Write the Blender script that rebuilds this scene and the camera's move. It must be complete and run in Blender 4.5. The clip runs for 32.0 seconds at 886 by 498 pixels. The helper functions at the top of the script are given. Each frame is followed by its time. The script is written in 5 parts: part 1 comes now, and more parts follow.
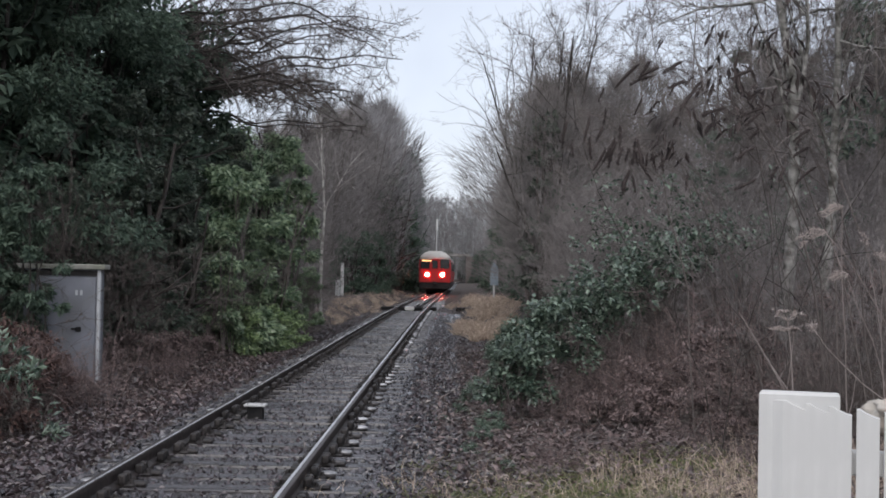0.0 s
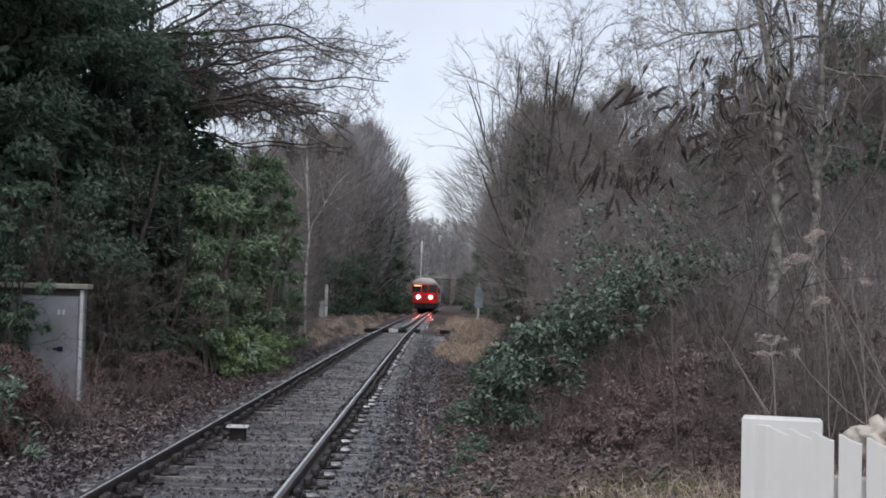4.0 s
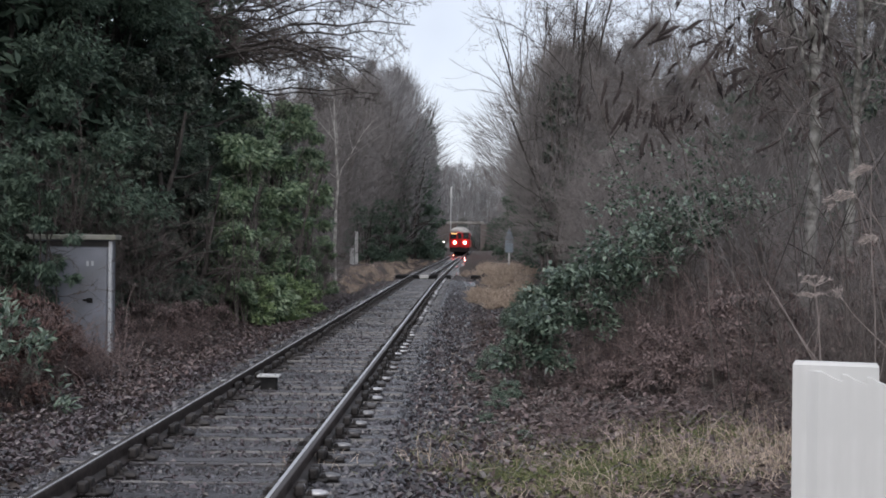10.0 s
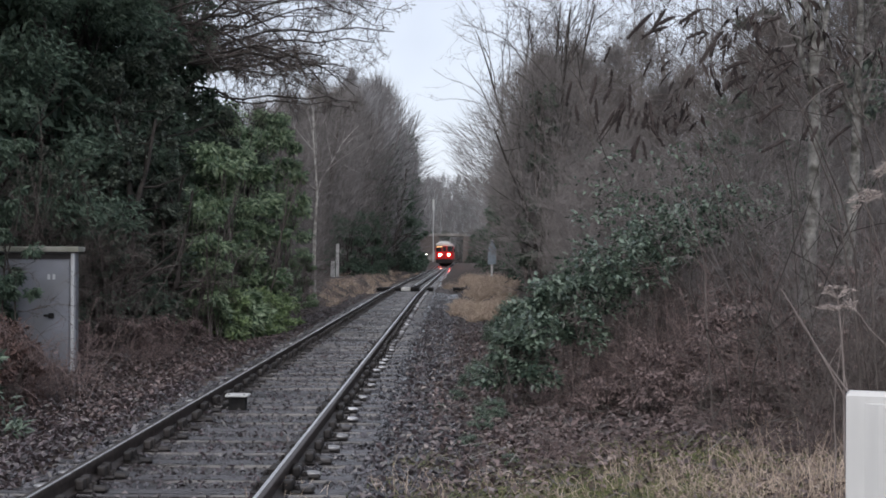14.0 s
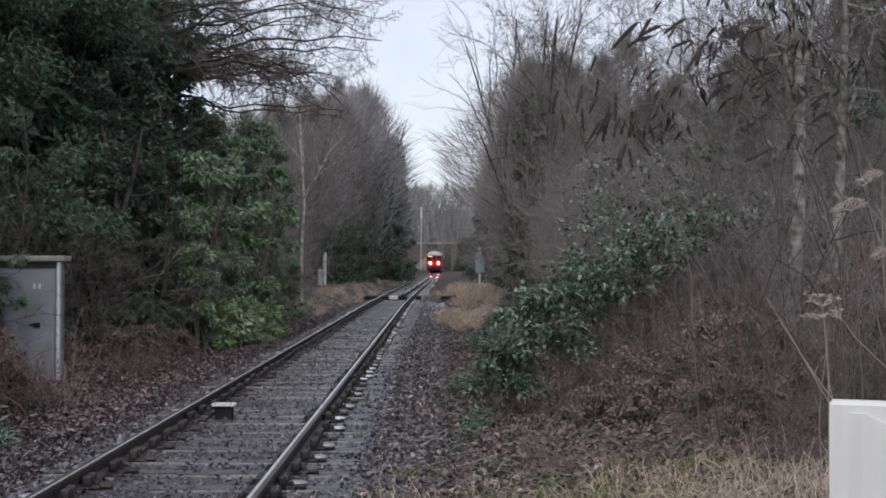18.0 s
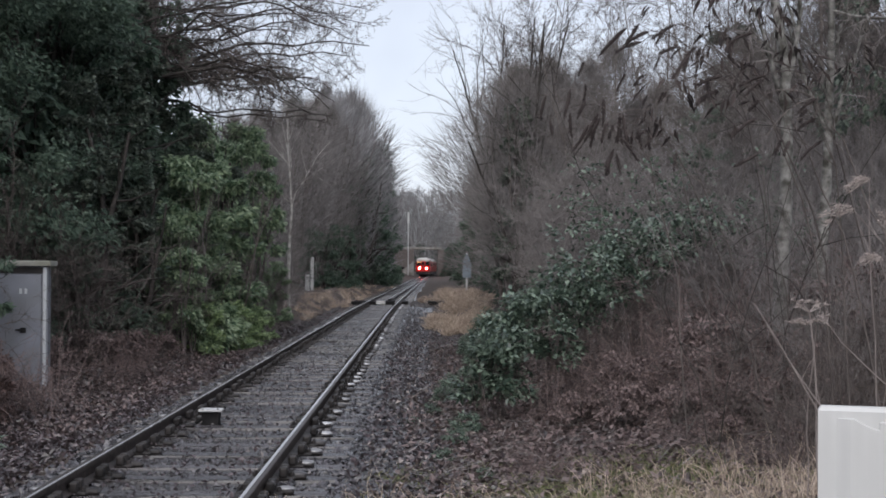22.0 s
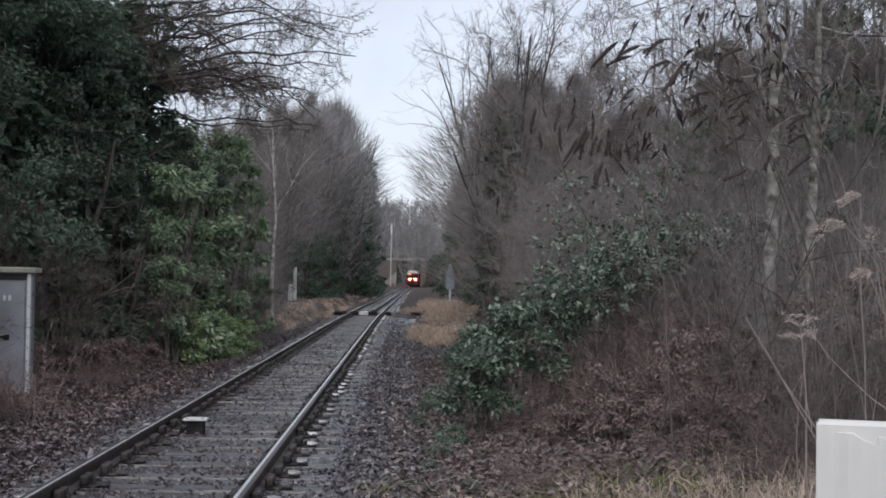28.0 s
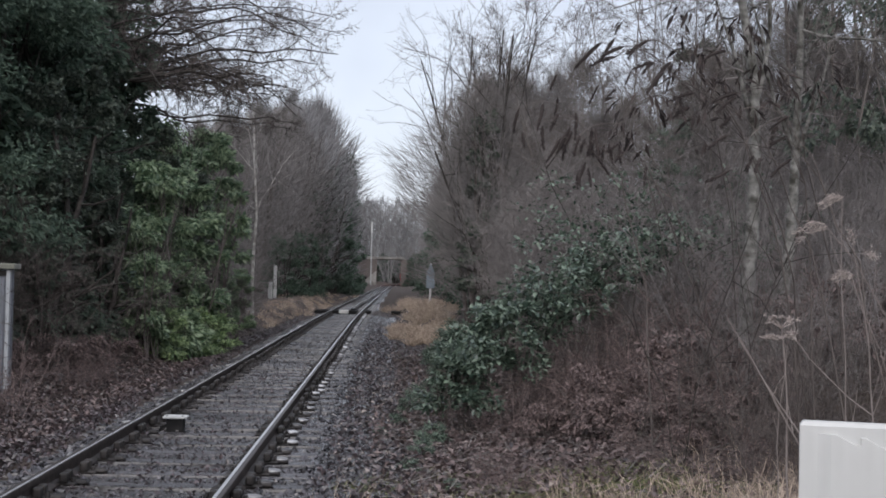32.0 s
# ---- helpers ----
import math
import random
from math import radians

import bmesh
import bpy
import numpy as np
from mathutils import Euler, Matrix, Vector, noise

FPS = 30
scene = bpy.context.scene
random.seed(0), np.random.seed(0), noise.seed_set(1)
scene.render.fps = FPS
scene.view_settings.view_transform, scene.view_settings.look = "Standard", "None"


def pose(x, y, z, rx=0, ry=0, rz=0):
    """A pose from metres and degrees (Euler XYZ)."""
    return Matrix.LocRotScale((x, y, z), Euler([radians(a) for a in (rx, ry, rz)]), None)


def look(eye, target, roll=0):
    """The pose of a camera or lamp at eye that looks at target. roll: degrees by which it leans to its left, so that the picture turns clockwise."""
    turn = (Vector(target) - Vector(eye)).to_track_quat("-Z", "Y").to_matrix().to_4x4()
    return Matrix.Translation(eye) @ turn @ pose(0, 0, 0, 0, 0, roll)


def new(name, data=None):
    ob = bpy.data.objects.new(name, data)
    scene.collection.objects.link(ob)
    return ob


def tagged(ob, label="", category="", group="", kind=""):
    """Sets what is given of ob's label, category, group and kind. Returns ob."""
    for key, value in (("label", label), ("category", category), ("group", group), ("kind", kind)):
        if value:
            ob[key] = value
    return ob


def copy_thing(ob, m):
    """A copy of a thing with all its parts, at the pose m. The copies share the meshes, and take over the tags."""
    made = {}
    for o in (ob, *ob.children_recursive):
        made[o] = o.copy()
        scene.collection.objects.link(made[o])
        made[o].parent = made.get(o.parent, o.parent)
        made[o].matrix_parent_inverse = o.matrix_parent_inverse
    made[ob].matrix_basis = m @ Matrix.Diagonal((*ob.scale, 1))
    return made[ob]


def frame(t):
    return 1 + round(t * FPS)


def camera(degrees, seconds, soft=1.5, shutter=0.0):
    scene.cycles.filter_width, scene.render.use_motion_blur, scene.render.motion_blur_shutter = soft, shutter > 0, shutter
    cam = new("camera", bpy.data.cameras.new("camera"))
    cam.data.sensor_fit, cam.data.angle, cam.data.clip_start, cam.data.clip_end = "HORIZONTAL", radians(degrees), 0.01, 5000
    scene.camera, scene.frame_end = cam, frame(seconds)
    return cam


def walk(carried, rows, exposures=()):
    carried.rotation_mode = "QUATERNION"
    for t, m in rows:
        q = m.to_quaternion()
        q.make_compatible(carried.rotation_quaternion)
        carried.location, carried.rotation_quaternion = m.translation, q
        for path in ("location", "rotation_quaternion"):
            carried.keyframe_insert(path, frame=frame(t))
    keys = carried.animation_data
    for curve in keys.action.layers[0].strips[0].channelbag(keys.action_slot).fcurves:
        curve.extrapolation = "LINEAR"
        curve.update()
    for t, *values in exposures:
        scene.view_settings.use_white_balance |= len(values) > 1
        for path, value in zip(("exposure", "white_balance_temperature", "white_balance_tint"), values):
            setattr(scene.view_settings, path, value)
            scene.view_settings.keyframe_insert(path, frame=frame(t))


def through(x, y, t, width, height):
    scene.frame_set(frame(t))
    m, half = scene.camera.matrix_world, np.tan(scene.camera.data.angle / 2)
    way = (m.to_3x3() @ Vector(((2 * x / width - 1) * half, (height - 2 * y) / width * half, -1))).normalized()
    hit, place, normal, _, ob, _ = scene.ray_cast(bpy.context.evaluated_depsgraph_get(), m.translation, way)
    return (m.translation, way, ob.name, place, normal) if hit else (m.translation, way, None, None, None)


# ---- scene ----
# One fixed lens. The eye stands 2 m to the right of the track's middle, rail tops at z = 0, the track runs along +y.
cam = camera(39.23, 32.0, soft=1.75)
# seconds, x, y, z, yaw, tilt, roll
PATH = [
    (0, -0.036, -1.100, 1.617, 0.385, 1.188, 1.042),
    (0.5, -0.036, -1.100, 1.617, 0.114, 1.523, 1.119),
    (1, -0.036, -1.100, 1.617, 0.038, 1.599, 1.087),
    (1.5, -0.036, -1.100, 1.617, -0.043, 1.528, 1.144),
    (2, -0.036, -1.100, 1.617, -0.117, 1.682, 1.221),
    (2.5, -0.036, -1.100, 1.617, -0.221, 1.820, 1.300),
    (3, -0.035, -1.100, 1.618, -0.225, 1.992, 1.377),
    (3.5, -0.035, -1.100, 1.618, -0.278, 2.072, 1.398),
    (4, -0.035, -1.100, 1.618, -0.304, 2.230, 1.489),
    (4.5, -0.035, -1.100, 1.619, -0.337, 2.464, 1.556),
    (6.5, -0.036, -1.100, 1.617, -0.420, 2.495, 1.406),
    (7, -0.036, -1.100, 1.616, -0.370, 1.672, 1.116),
    (7.5, -0.035, -1.100, 1.615, -0.243, 1.007, 1.055),
    (8, -0.036, -1.100, 1.614, -0.111, -0.108, 0.698),
    (8.5, -0.035, -1.100, 1.615, 0.182, -0.007, 0.709),
    (9, -0.036, -1.100, 1.615, 0.651, -0.124, 0.706),
    (9.5, -0.036, -1.100, 1.614, 0.886, -0.244, 0.671),
    (10, -0.036, -0.850, 1.613, 1.033, -0.303, 0.563),
    (10.5, -0.022, 0.000, 1.581, 0.708, -0.522, 0.673),
    (11, -0.020, 0.000, 1.584, 0.705, -0.527, 0.632),
    (11.5, -0.016, 0.000, 1.587, 0.598, -0.477, 0.714),
    (12, -0.011, 0.000, 1.590, 0.464, -0.298, 0.689),
    (12.5, -0.010, 0.000, 1.589, 0.364, -0.063, 0.589),
    (13, -0.011, 0.000, 1.591, 0.307, 0.073, 0.341),
    (13.5, -0.016, 0.000, 1.591, 0.264, 0.207, 0.338),
    (14, -0.013, 0.000, 1.589, 0.241, 0.276, 0.321),
    (14.5, -0.010, 0.000, 1.588, 0.213, 0.327, 0.218),
    (16.5, 0.001, 0.000, 1.591, -0.254, 0.561, 0.100),
    (17, 0.000, 0.000, 1.593, -0.269, 0.631, 0.147),
    (17.5, 0.003, 0.000, 1.594, -0.297, 0.659, 0.191),
    (18, -0.002, 0.000, 1.593, -0.320, 0.663, 0.239),
    (18.5, -0.003, 0.000, 1.592, -0.346, 0.605, -0.011),
    (19, 0.000, 0.000, 1.590, -0.313, 0.521, 0.000),
    (19.5, 0.005, 0.000, 1.591, -0.331, 0.434, -0.010),
    (20, 0.002, 0.000, 1.592, -0.316, 0.470, 0.044),
    (20.5, 0.002, 0.000, 1.588, -0.488, 0.514, 0.158),
    (21, -0.002, 0.000, 1.592, -0.632, 0.648, 0.178),
    (21.5, -0.006, 0.000, 1.591, -0.763, 0.784, 0.238),
    (22, -0.009, 0.000, 1.596, -0.910, 0.894, 0.273),
    (22.5, -0.008, 0.000, 1.590, -1.080, 0.893, 0.355),
    (23, -0.015, 0.000, 1.588, -1.108, 0.694, 0.425),
    (23.5, -0.021, 0.000, 1.591, -1.201, 0.485, 0.430),
    (24, -0.029, 0.000, 1.596, -1.126, 0.658, 0.515),
    (24.5, -0.032, 0.000, 1.593, -1.313, 0.798, 0.590),
    (25, -0.042, 0.000, 1.587, -1.530, 0.744, 0.606),
    (25.5, -0.050, 0.000, 1.591, -1.660, 0.928, 0.673),
    (26, -0.057, 0.000, 1.593, -1.700, 1.140, 0.721),
    (26.5, -0.056, 0.000, 1.596, -1.762, 1.271, 0.753),
    (28.5, -0.065, 0.000, 1.591, -1.738, 1.497, 0.958),
    (29, -0.063, 0.000, 1.591, -1.846, 1.566, 1.020),
    (29.5, -0.062, 0.000, 1.592, -1.975, 1.449, 0.994),
    (30, -0.065, 0.000, 1.591, -2.082, 1.323, 1.069),
    (30.5, -0.075, 0.000, 1.588, -2.201, 1.259, 1.195),
    (31, -0.072, 0.000, 1.591, -2.489, 1.258, 1.200),
    (31.5, -0.075, 0.000, 1.593, -2.640, 1.475, 1.258),
    (32, -0.081, 0.000, 1.592, -2.617, 1.400, 1.291),
]


def eye_pose(x, y, z, yaw, tilt, roll):
    return pose(x, y, z, 90 + tilt, 0, yaw) @ pose(0, 0, 0, 0, 0, roll)


walk(cam, [(r[0], eye_pose(*r[1:])) for r in PATH], exposures=[(0.0, 0.1, 6250, 11), (32.0, 0.1, 6250, 11)])

# ---- light: a flat overcast winter afternoon ----
world = bpy.data.worlds.new("world")
scene.world = world
world.use_nodes = True
wn, wl = world.node_tree.nodes, world.node_tree.links
wn.clear()
w_out = wn.new("ShaderNodeOutputWorld")
w_bg = wn.new("ShaderNodeBackground")
w_sky = wn.new("ShaderNodeTexSky")
w_sky.sky_type = "NISHITA"
w_sky.sun_disc = False
w_sky.sun_elevation, w_sky.sun_rotation = radians(40), radians(190)
w_sky.air_density, w_sky.dust_density = 1.0, 3.0
w_mix = wn.new("ShaderNodeMixRGB")
w_mix.inputs[0].default_value = 0.72
w_cloud = wn.new("ShaderNodeTexNoise")
w_cloud.inputs["Scale"].default_value = 5.0
w_cloud.inputs["Detail"].default_value = 4.0
w_ramp = wn.new("ShaderNodeValToRGB")
w_ramp.color_ramp.elements[0].position, w_ramp.color_ramp.elements[0].color = 0.35, (6.8, 7.05, 7.7, 1)
w_ramp.color_ramp.elements[1].position, w_ramp.color_ramp.elements[1].color = 0.7, (8.65, 8.95, 9.55, 1)
wl.new(w_cloud.outputs["Fac"], w_ramp.inputs["Fac"])
wl.new(w_sky.outputs[0], w_mix.inputs[1])
wl.new(w_ramp.outputs[0], w_mix.inputs[2])
wl.new(w_mix.outputs[0], w_bg.inputs[0])
w_bg.inputs[1].default_value = 0.115
wl.new(w_bg.outputs[0], w_out.inputs[0])
sun_data = bpy.data.lights.new("sun", "SUN")
sun_data.energy, sun_data.angle, sun_data.color = 1.4, radians(70), (1.0, 0.96, 0.9)
sun = new("sun", sun_data)
sun.matrix_world = look((0, 0, 40), (math.sin(radians(190)) * -40, math.cos(radians(190)) * -40, 40 - 40 * math.tan(radians(40))))


# ---- materials ----
def rgb(c):
    return (*c, 1.0)


def material(name, dark, light, rough=0.8, scale=6.0, bump=0.0, metal=0.0, island=0.0, per_object=0.0, stain=None, stain_scale=0.7, spec=0.4, through=0.0, stretch=None):
    """A two-scale noise material. island and per_object: how far single pieces differ in lightness."""
    m = bpy.data.materials.new(name)
    m.use_nodes = True
    n, l = m.node_tree.nodes, m.node_tree.links
    n.clear()
    out = n.new("ShaderNodeOutputMaterial")
    bsdf = n.new("ShaderNodeBsdfPrincipled")
    coord = n.new("ShaderNodeTexCoord")
    vec = coord.outputs["Object"]
    if stretch:
        mp = n.new("ShaderNodeMapping")
        mp.inputs["Scale"].default_value = stretch
        l.new(vec, mp.inputs[0])
        vec = mp.outputs[0]
    fine = n.new("ShaderNodeTexNoise")
    fine.inputs["Scale"].default_value, fine.inputs["Detail"].default_value = scale, 6.0
    l.new(vec, fine.inputs["Vector"])
    ramp = n.new("ShaderNodeValToRGB")
    ramp.color_ramp.elements[0].position, ramp.color_ramp.elements[0].color = 0.3, rgb(dark)
    ramp.color_ramp.elements[1].position, ramp.color_ramp.elements[1].color = 0.72, rgb(light)
    fac = fine.outputs["Fac"]
    if island:
        geo = n.new("ShaderNodeNewGeometry")
        mix = n.new("ShaderNodeMix")
        mix.inputs[0].default_value = island
        l.new(fac, mix.inputs[2])
        l.new(geo.outputs["Random Per Island"], mix.inputs[3])
        fac = mix.outputs[0]
    if per_object:
        info = n.new("ShaderNodeObjectInfo")
        mix2 = n.new("ShaderNodeMix")
        mix2.inputs[0].default_value = per_object
        l.new(fac, mix2.inputs[2])
        l.new(info.outputs["Random"], mix2.inputs[3])
        fac = mix2.outputs[0]
    l.new(fac, ramp.inputs["Fac"])
    col = ramp.outputs[0]
    if stain:
        big = n.new("ShaderNodeTexNoise")
        big.inputs["Scale"].default_value, big.inputs["Detail"].default_value = stain_scale, 4.0
        l.new(coord.outputs["Object"], big.inputs["Vector"])
        r2 = n.new("ShaderNodeValToRGB")
        r2.color_ramp.elements[0].position, r2.color_ramp.elements[0].color = 0.42, (0, 0, 0, 1)
        r2.color_ramp.elements[1].position, r2.color_ramp.elements[1].color = 0.66, (1, 1, 1, 1)
        l.new(big.outputs["Fac"], r2.inputs["Fac"])
        mx = n.new("ShaderNodeMixRGB")
        l.new(r2.outputs[0], mx.inputs[0])
        l.new(col, mx.inputs[1])
        mx.inputs[2].default_value = rgb(stain)
        col = mx.outputs[0]
    l.new(col, bsdf.inputs["Base Color"])
    bsdf.inputs["Roughness"].default_value = rough
    bsdf.inputs["Metallic"].default_value = metal
    bsdf.inputs["Specular IOR Level"].default_value = spec
    if bump:
        b = n.new("ShaderNodeBump")
        b.inputs["Strength"].default_value, b.inputs["Distance"].default_value = bump, 0.03
        l.new(fine.outputs["Fac"], b.inputs["Height"])
        l.new(b.outputs[0], bsdf.inputs["Normal"])
    surf = bsdf.outputs[0]
    if through:
        tr = n.new("ShaderNodeBsdfTranslucent")
        l.new(col, tr.inputs[0])
        ms = n.new("ShaderNodeMixShader")
        ms.inputs[0].default_value = through
        l.new(surf, ms.inputs[1])
        l.new(tr.outputs[0], ms.inputs[2])
        surf = ms.outputs[0]
    l.new(surf, out.inputs[0])
    return m


def glow(name, colour, strength):
    m = bpy.data.materials.new(name)
    m.use_nodes = True
    n, l = m.node_tree.nodes, m.node_tree.links
    n.clear()
    out, em = n.new("ShaderNodeOutputMaterial"), n.new("ShaderNodeEmission")
    em.inputs[0].default_value, em.inputs[1].default_value = rgb(colour), strength
    l.new(em.outputs[0], out.inputs[0])
    return m


M_SOIL = material("soil", (0.036, 0.028, 0.026), (0.105, 0.082, 0.074), 0.95, 9, 0.5, stain=(0.06, 0.045, 0.035), stain_scale=0.6)
M_BED = material("ballast_bed", (0.020, 0.0185, 0.0195), (0.080, 0.074, 0.080), 0.27, 24, 0.5, spec=1.0, stain=(0.046, 0.04, 0.04), stain_scale=0.9)
M_STONE = material("ballast_stone", (0.021, 0.019, 0.0225), (0.102, 0.094, 0.104), 0.26, 30, 0.2, island=0.8, spec=0.8)
M_RAIL = material("rail_steel", (0.026, 0.021, 0.020), (0.075, 0.06, 0.055), 0.6, 12, 0.2, metal=0.2)
M_RAILWORN = material("worn_rail_head", (0.05, 0.042, 0.04), (0.12, 0.102, 0.098), 0.45, 20, 0.1, metal=0.5)
M_RAILTOP = material("rail_head", (0.80, 0.79, 0.80), (0.92, 0.91, 0.92), 0.42, 20, 0.04, metal=1.0)
M_SLEEPER = material("sleeper_wood", (0.018, 0.016, 0.0175), (0.072, 0.065, 0.070), 0.2, 9, 0.22, per_object=0.35, stretch=(1, 9, 6), spec=0.85)
M_CHAIR = material("rail_chair", (0.016, 0.014, 0.014), (0.055, 0.048, 0.046), 0.55, 20, 0.3, metal=0.15, per_object=0.3)
M_LEAFLIT = material("fallen_leaf", (0.066, 0.049, 0.048), (0.195, 0.147, 0.142), 0.55, 3, 0, island=0.9, spec=0.5)
M_LEAFDARK = material("dark_fallen_leaf", (0.031, 0.023, 0.025), (0.106, 0.081, 0.087), 0.32, 3, 0, island=0.9, spec=0.8)
M_DARKTWIG = material("dark_twig", (0.068, 0.057, 0.053), (0.165, 0.14, 0.13), 0.9, 3, 0, island=0.5, per_object=0.3)
M_LEAFPALE = material("pale_fallen_leaf", (0.18, 0.15, 0.135), (0.36, 0.31, 0.29), 0.65, 3, 0, island=0.9)
M_BARK = material("bark", (0.085, 0.074, 0.068), (0.23, 0.203, 0.188), 0.9, 10, 0.7, stretch=(3, 3, 0.7))
M_TWIG = material("twig", (0.127, 0.115, 0.112), (0.265, 0.242, 0.236), 0.9, 3, 0, island=0.5, per_object=0.3)
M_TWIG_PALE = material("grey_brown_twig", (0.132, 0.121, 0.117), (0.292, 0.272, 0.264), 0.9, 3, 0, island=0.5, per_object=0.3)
# Paler and greyer than the nearer twigs: distance haze put into the colour.
M_TWIG_HAZED = material("hazed_twig", (0.165, 0.160, 0.163), (0.35, 0.34, 0.345), 0.9, 3, 0, island=0.5, per_object=0.3)
M_BIRCH = material("pale_bark", (0.12, 0.117, 0.108), (0.34, 0.33, 0.31), 0.85, 14, 0.8, stain=(0.045, 0.042, 0.034), stain_scale=6.0)
M_WHITEBARK = material("white_birch_bark", (0.34, 0.32, 0.30), (0.6, 0.57, 0.54), 0.8, 7, 0.4, stain=(0.18, 0.16, 0.15), stain_scale=5.0)
M_YEW = material("yew_leaf", (0.056, 0.088, 0.066), (0.17, 0.23, 0.17), 0.55, 1.2, 0, island=0.7, through=0.5)
M_DARKBARK = material("dark_bark", (0.028, 0.024, 0.022), (0.075, 0.065, 0.058), 0.9, 10, 0.6)
M_IVY = material("ivy_leaf", (0.055, 0.073, 0.06), (0.175, 0.208, 0.16), 0.42, 1.2, 0, island=0.7, spec=0.5, through=0.4)
M_LAUREL = material("laurel_leaf", (0.12, 0.185, 0.115), (0.42, 0.52, 0.34), 0.27, 0.8, 0, island=0.75, spec=0.9, through=0.45)
M_SHOOT = material("young_laurel_leaf", (0.125, 0.19, 0.09), (0.41, 0.52, 0.27), 0.3, 0.8, 0, island=0.75, spec=0.8, through=0.45)
M_BRAMBLE = material("bramble_leaf", (0.046, 0.072, 0.055), (0.205, 0.265, 0.2), 0.27, 0.9, 0, island=0.8, spec=0.75, through=0.2)
M_BRACKEN = material("dead_bracken", (0.088, 0.066, 0.064), (0.245, 0.184, 0.176), 0.9, 2, 0, island=0.8)
# Darker, redder bracken: the shade under the yews is mixed into the colour.
M_BRACKEN_SHADED = material("shaded_bracken", (0.034, 0.019, 0.017), (0.115, 0.068, 0.058), 0.7, 2, 0, island=0.8)
M_STRAW = material("dry_grass", (0.29, 0.225, 0.18), (0.58, 0.47, 0.38), 0.85, 1.5, 0, island=0.8)
M_GRASS = material("green_grass", (0.08, 0.095, 0.04), (0.21, 0.22, 0.10), 0.8, 1.5, 0, island=0.8)
M_STALK = material("dry_stalk", (0.15, 0.122, 0.113), (0.31, 0.265, 0.248), 0.85, 8, 0, island=0.4)
M_PLUME = material("dry_plume", (0.26, 0.22, 0.205), (0.48, 0.415, 0.385), 0.9, 8, 0, island=0.7)
M_SEED = material("dead_leaf_bunch", (0.024, 0.019, 0.019), (0.07, 0.055, 0.052), 0.95, 12, 0.2, island=0.6)
# Much paler than the chair: the wet glint is partly put into the colour.
M_CLIP = material("glint_steel", (0.10, 0.096, 0.098), (0.56, 0.55, 0.56), 0.33, 22, 0.4, metal=0.6, per_object=0.6)
M_GREY = material("cabinet_grey", (0.155, 0.165, 0.195), (0.205, 0.215, 0.25), 0.5, 3, 0.03, stain=(0.15, 0.155, 0.17), stain_scale=1.8)
M_GREY_ROOF = material("cabinet_roof", (0.33, 0.325, 0.30), (0.45, 0.44, 0.41), 0.6, 5, 0.1, stain=(0.27, 0.275, 0.23), stain_scale=2.0)
# Paler grey: light on the cabinet's track side put into the colour; also the markings.
M_GREY_SIDE = material("lit_trim_and_marking", (0.37, 0.385, 0.41), (0.47, 0.485, 0.51), 0.5, 3, 0.02)
M_WHITE = material("white_paint", (0.56, 0.555, 0.545), (0.66, 0.655, 0.645), 0.4, 2.5, 0.03, stain=(0.55, 0.55, 0.54), stain_scale=2.2, stretch=(6, 6, 0.8))
M_BLACK = material("black_rubber", (0.010, 0.010, 0.011), (0.026, 0.025, 0.025), 0.9, 10, 0.2, spec=0.12)
M_CONCRETE = material("concrete", (0.28, 0.265, 0.25), (0.42, 0.40, 0.38), 0.85, 3, 0.2, stain=(0.2, 0.185, 0.17), stain_scale=0.5)
M_PLATE = material("pale_plate", (0.42, 0.42, 0.42), (0.6, 0.6, 0.6), 0.6, 6, 0.05)
M_SIGN = material("sign_back", (0.17, 0.205, 0.24), (0.26, 0.30, 0.345), 0.5, 4, 0.02)
M_BAG = material("torn_plastic", (0.42, 0.38, 0.33), (0.68, 0.64, 0.58), 0.6, 5, 0.3, stain=(0.25, 0.2, 0.16), stain_scale=6)
M_BRICK = material("old_brick", (0.12, 0.10, 0.095), (0.21, 0.18, 0.168), 0.9, 8, 0.3)
M_RED = material("train_red", (0.34, 0.014, 0.016), (0.43, 0.022, 0.024), 0.35, 2, 0.0)
M_TRAIN_ROOF = material("train_roof", (0.55, 0.54, 0.52), (0.7, 0.69, 0.67), 0.5, 3, 0.05)
M_TRAIN_DARK = material("train_underframe", (0.012, 0.011, 0.011), (0.035, 0.03, 0.03), 0.8, 5, 0.1)
M_GLASS = material("dark_glass", (0.010, 0.011, 0.013), (0.022, 0.023, 0.026), 0.12, 2, 0.0, spec=0.6)
M_TAIL = glow("tail_lamp", (1.0, 0.17, 0.11), 220.0)
M_TAILHALO = glow("tail_lamp_halo", (1.0, 0.012, 0.01), 34.0)
M_LAMP = glow("signal_lamp", (1.0, 0.93, 0.85), 9.0)
M_LED = glow("destination_display", (1.0, 0.5, 0.2), 2.4)


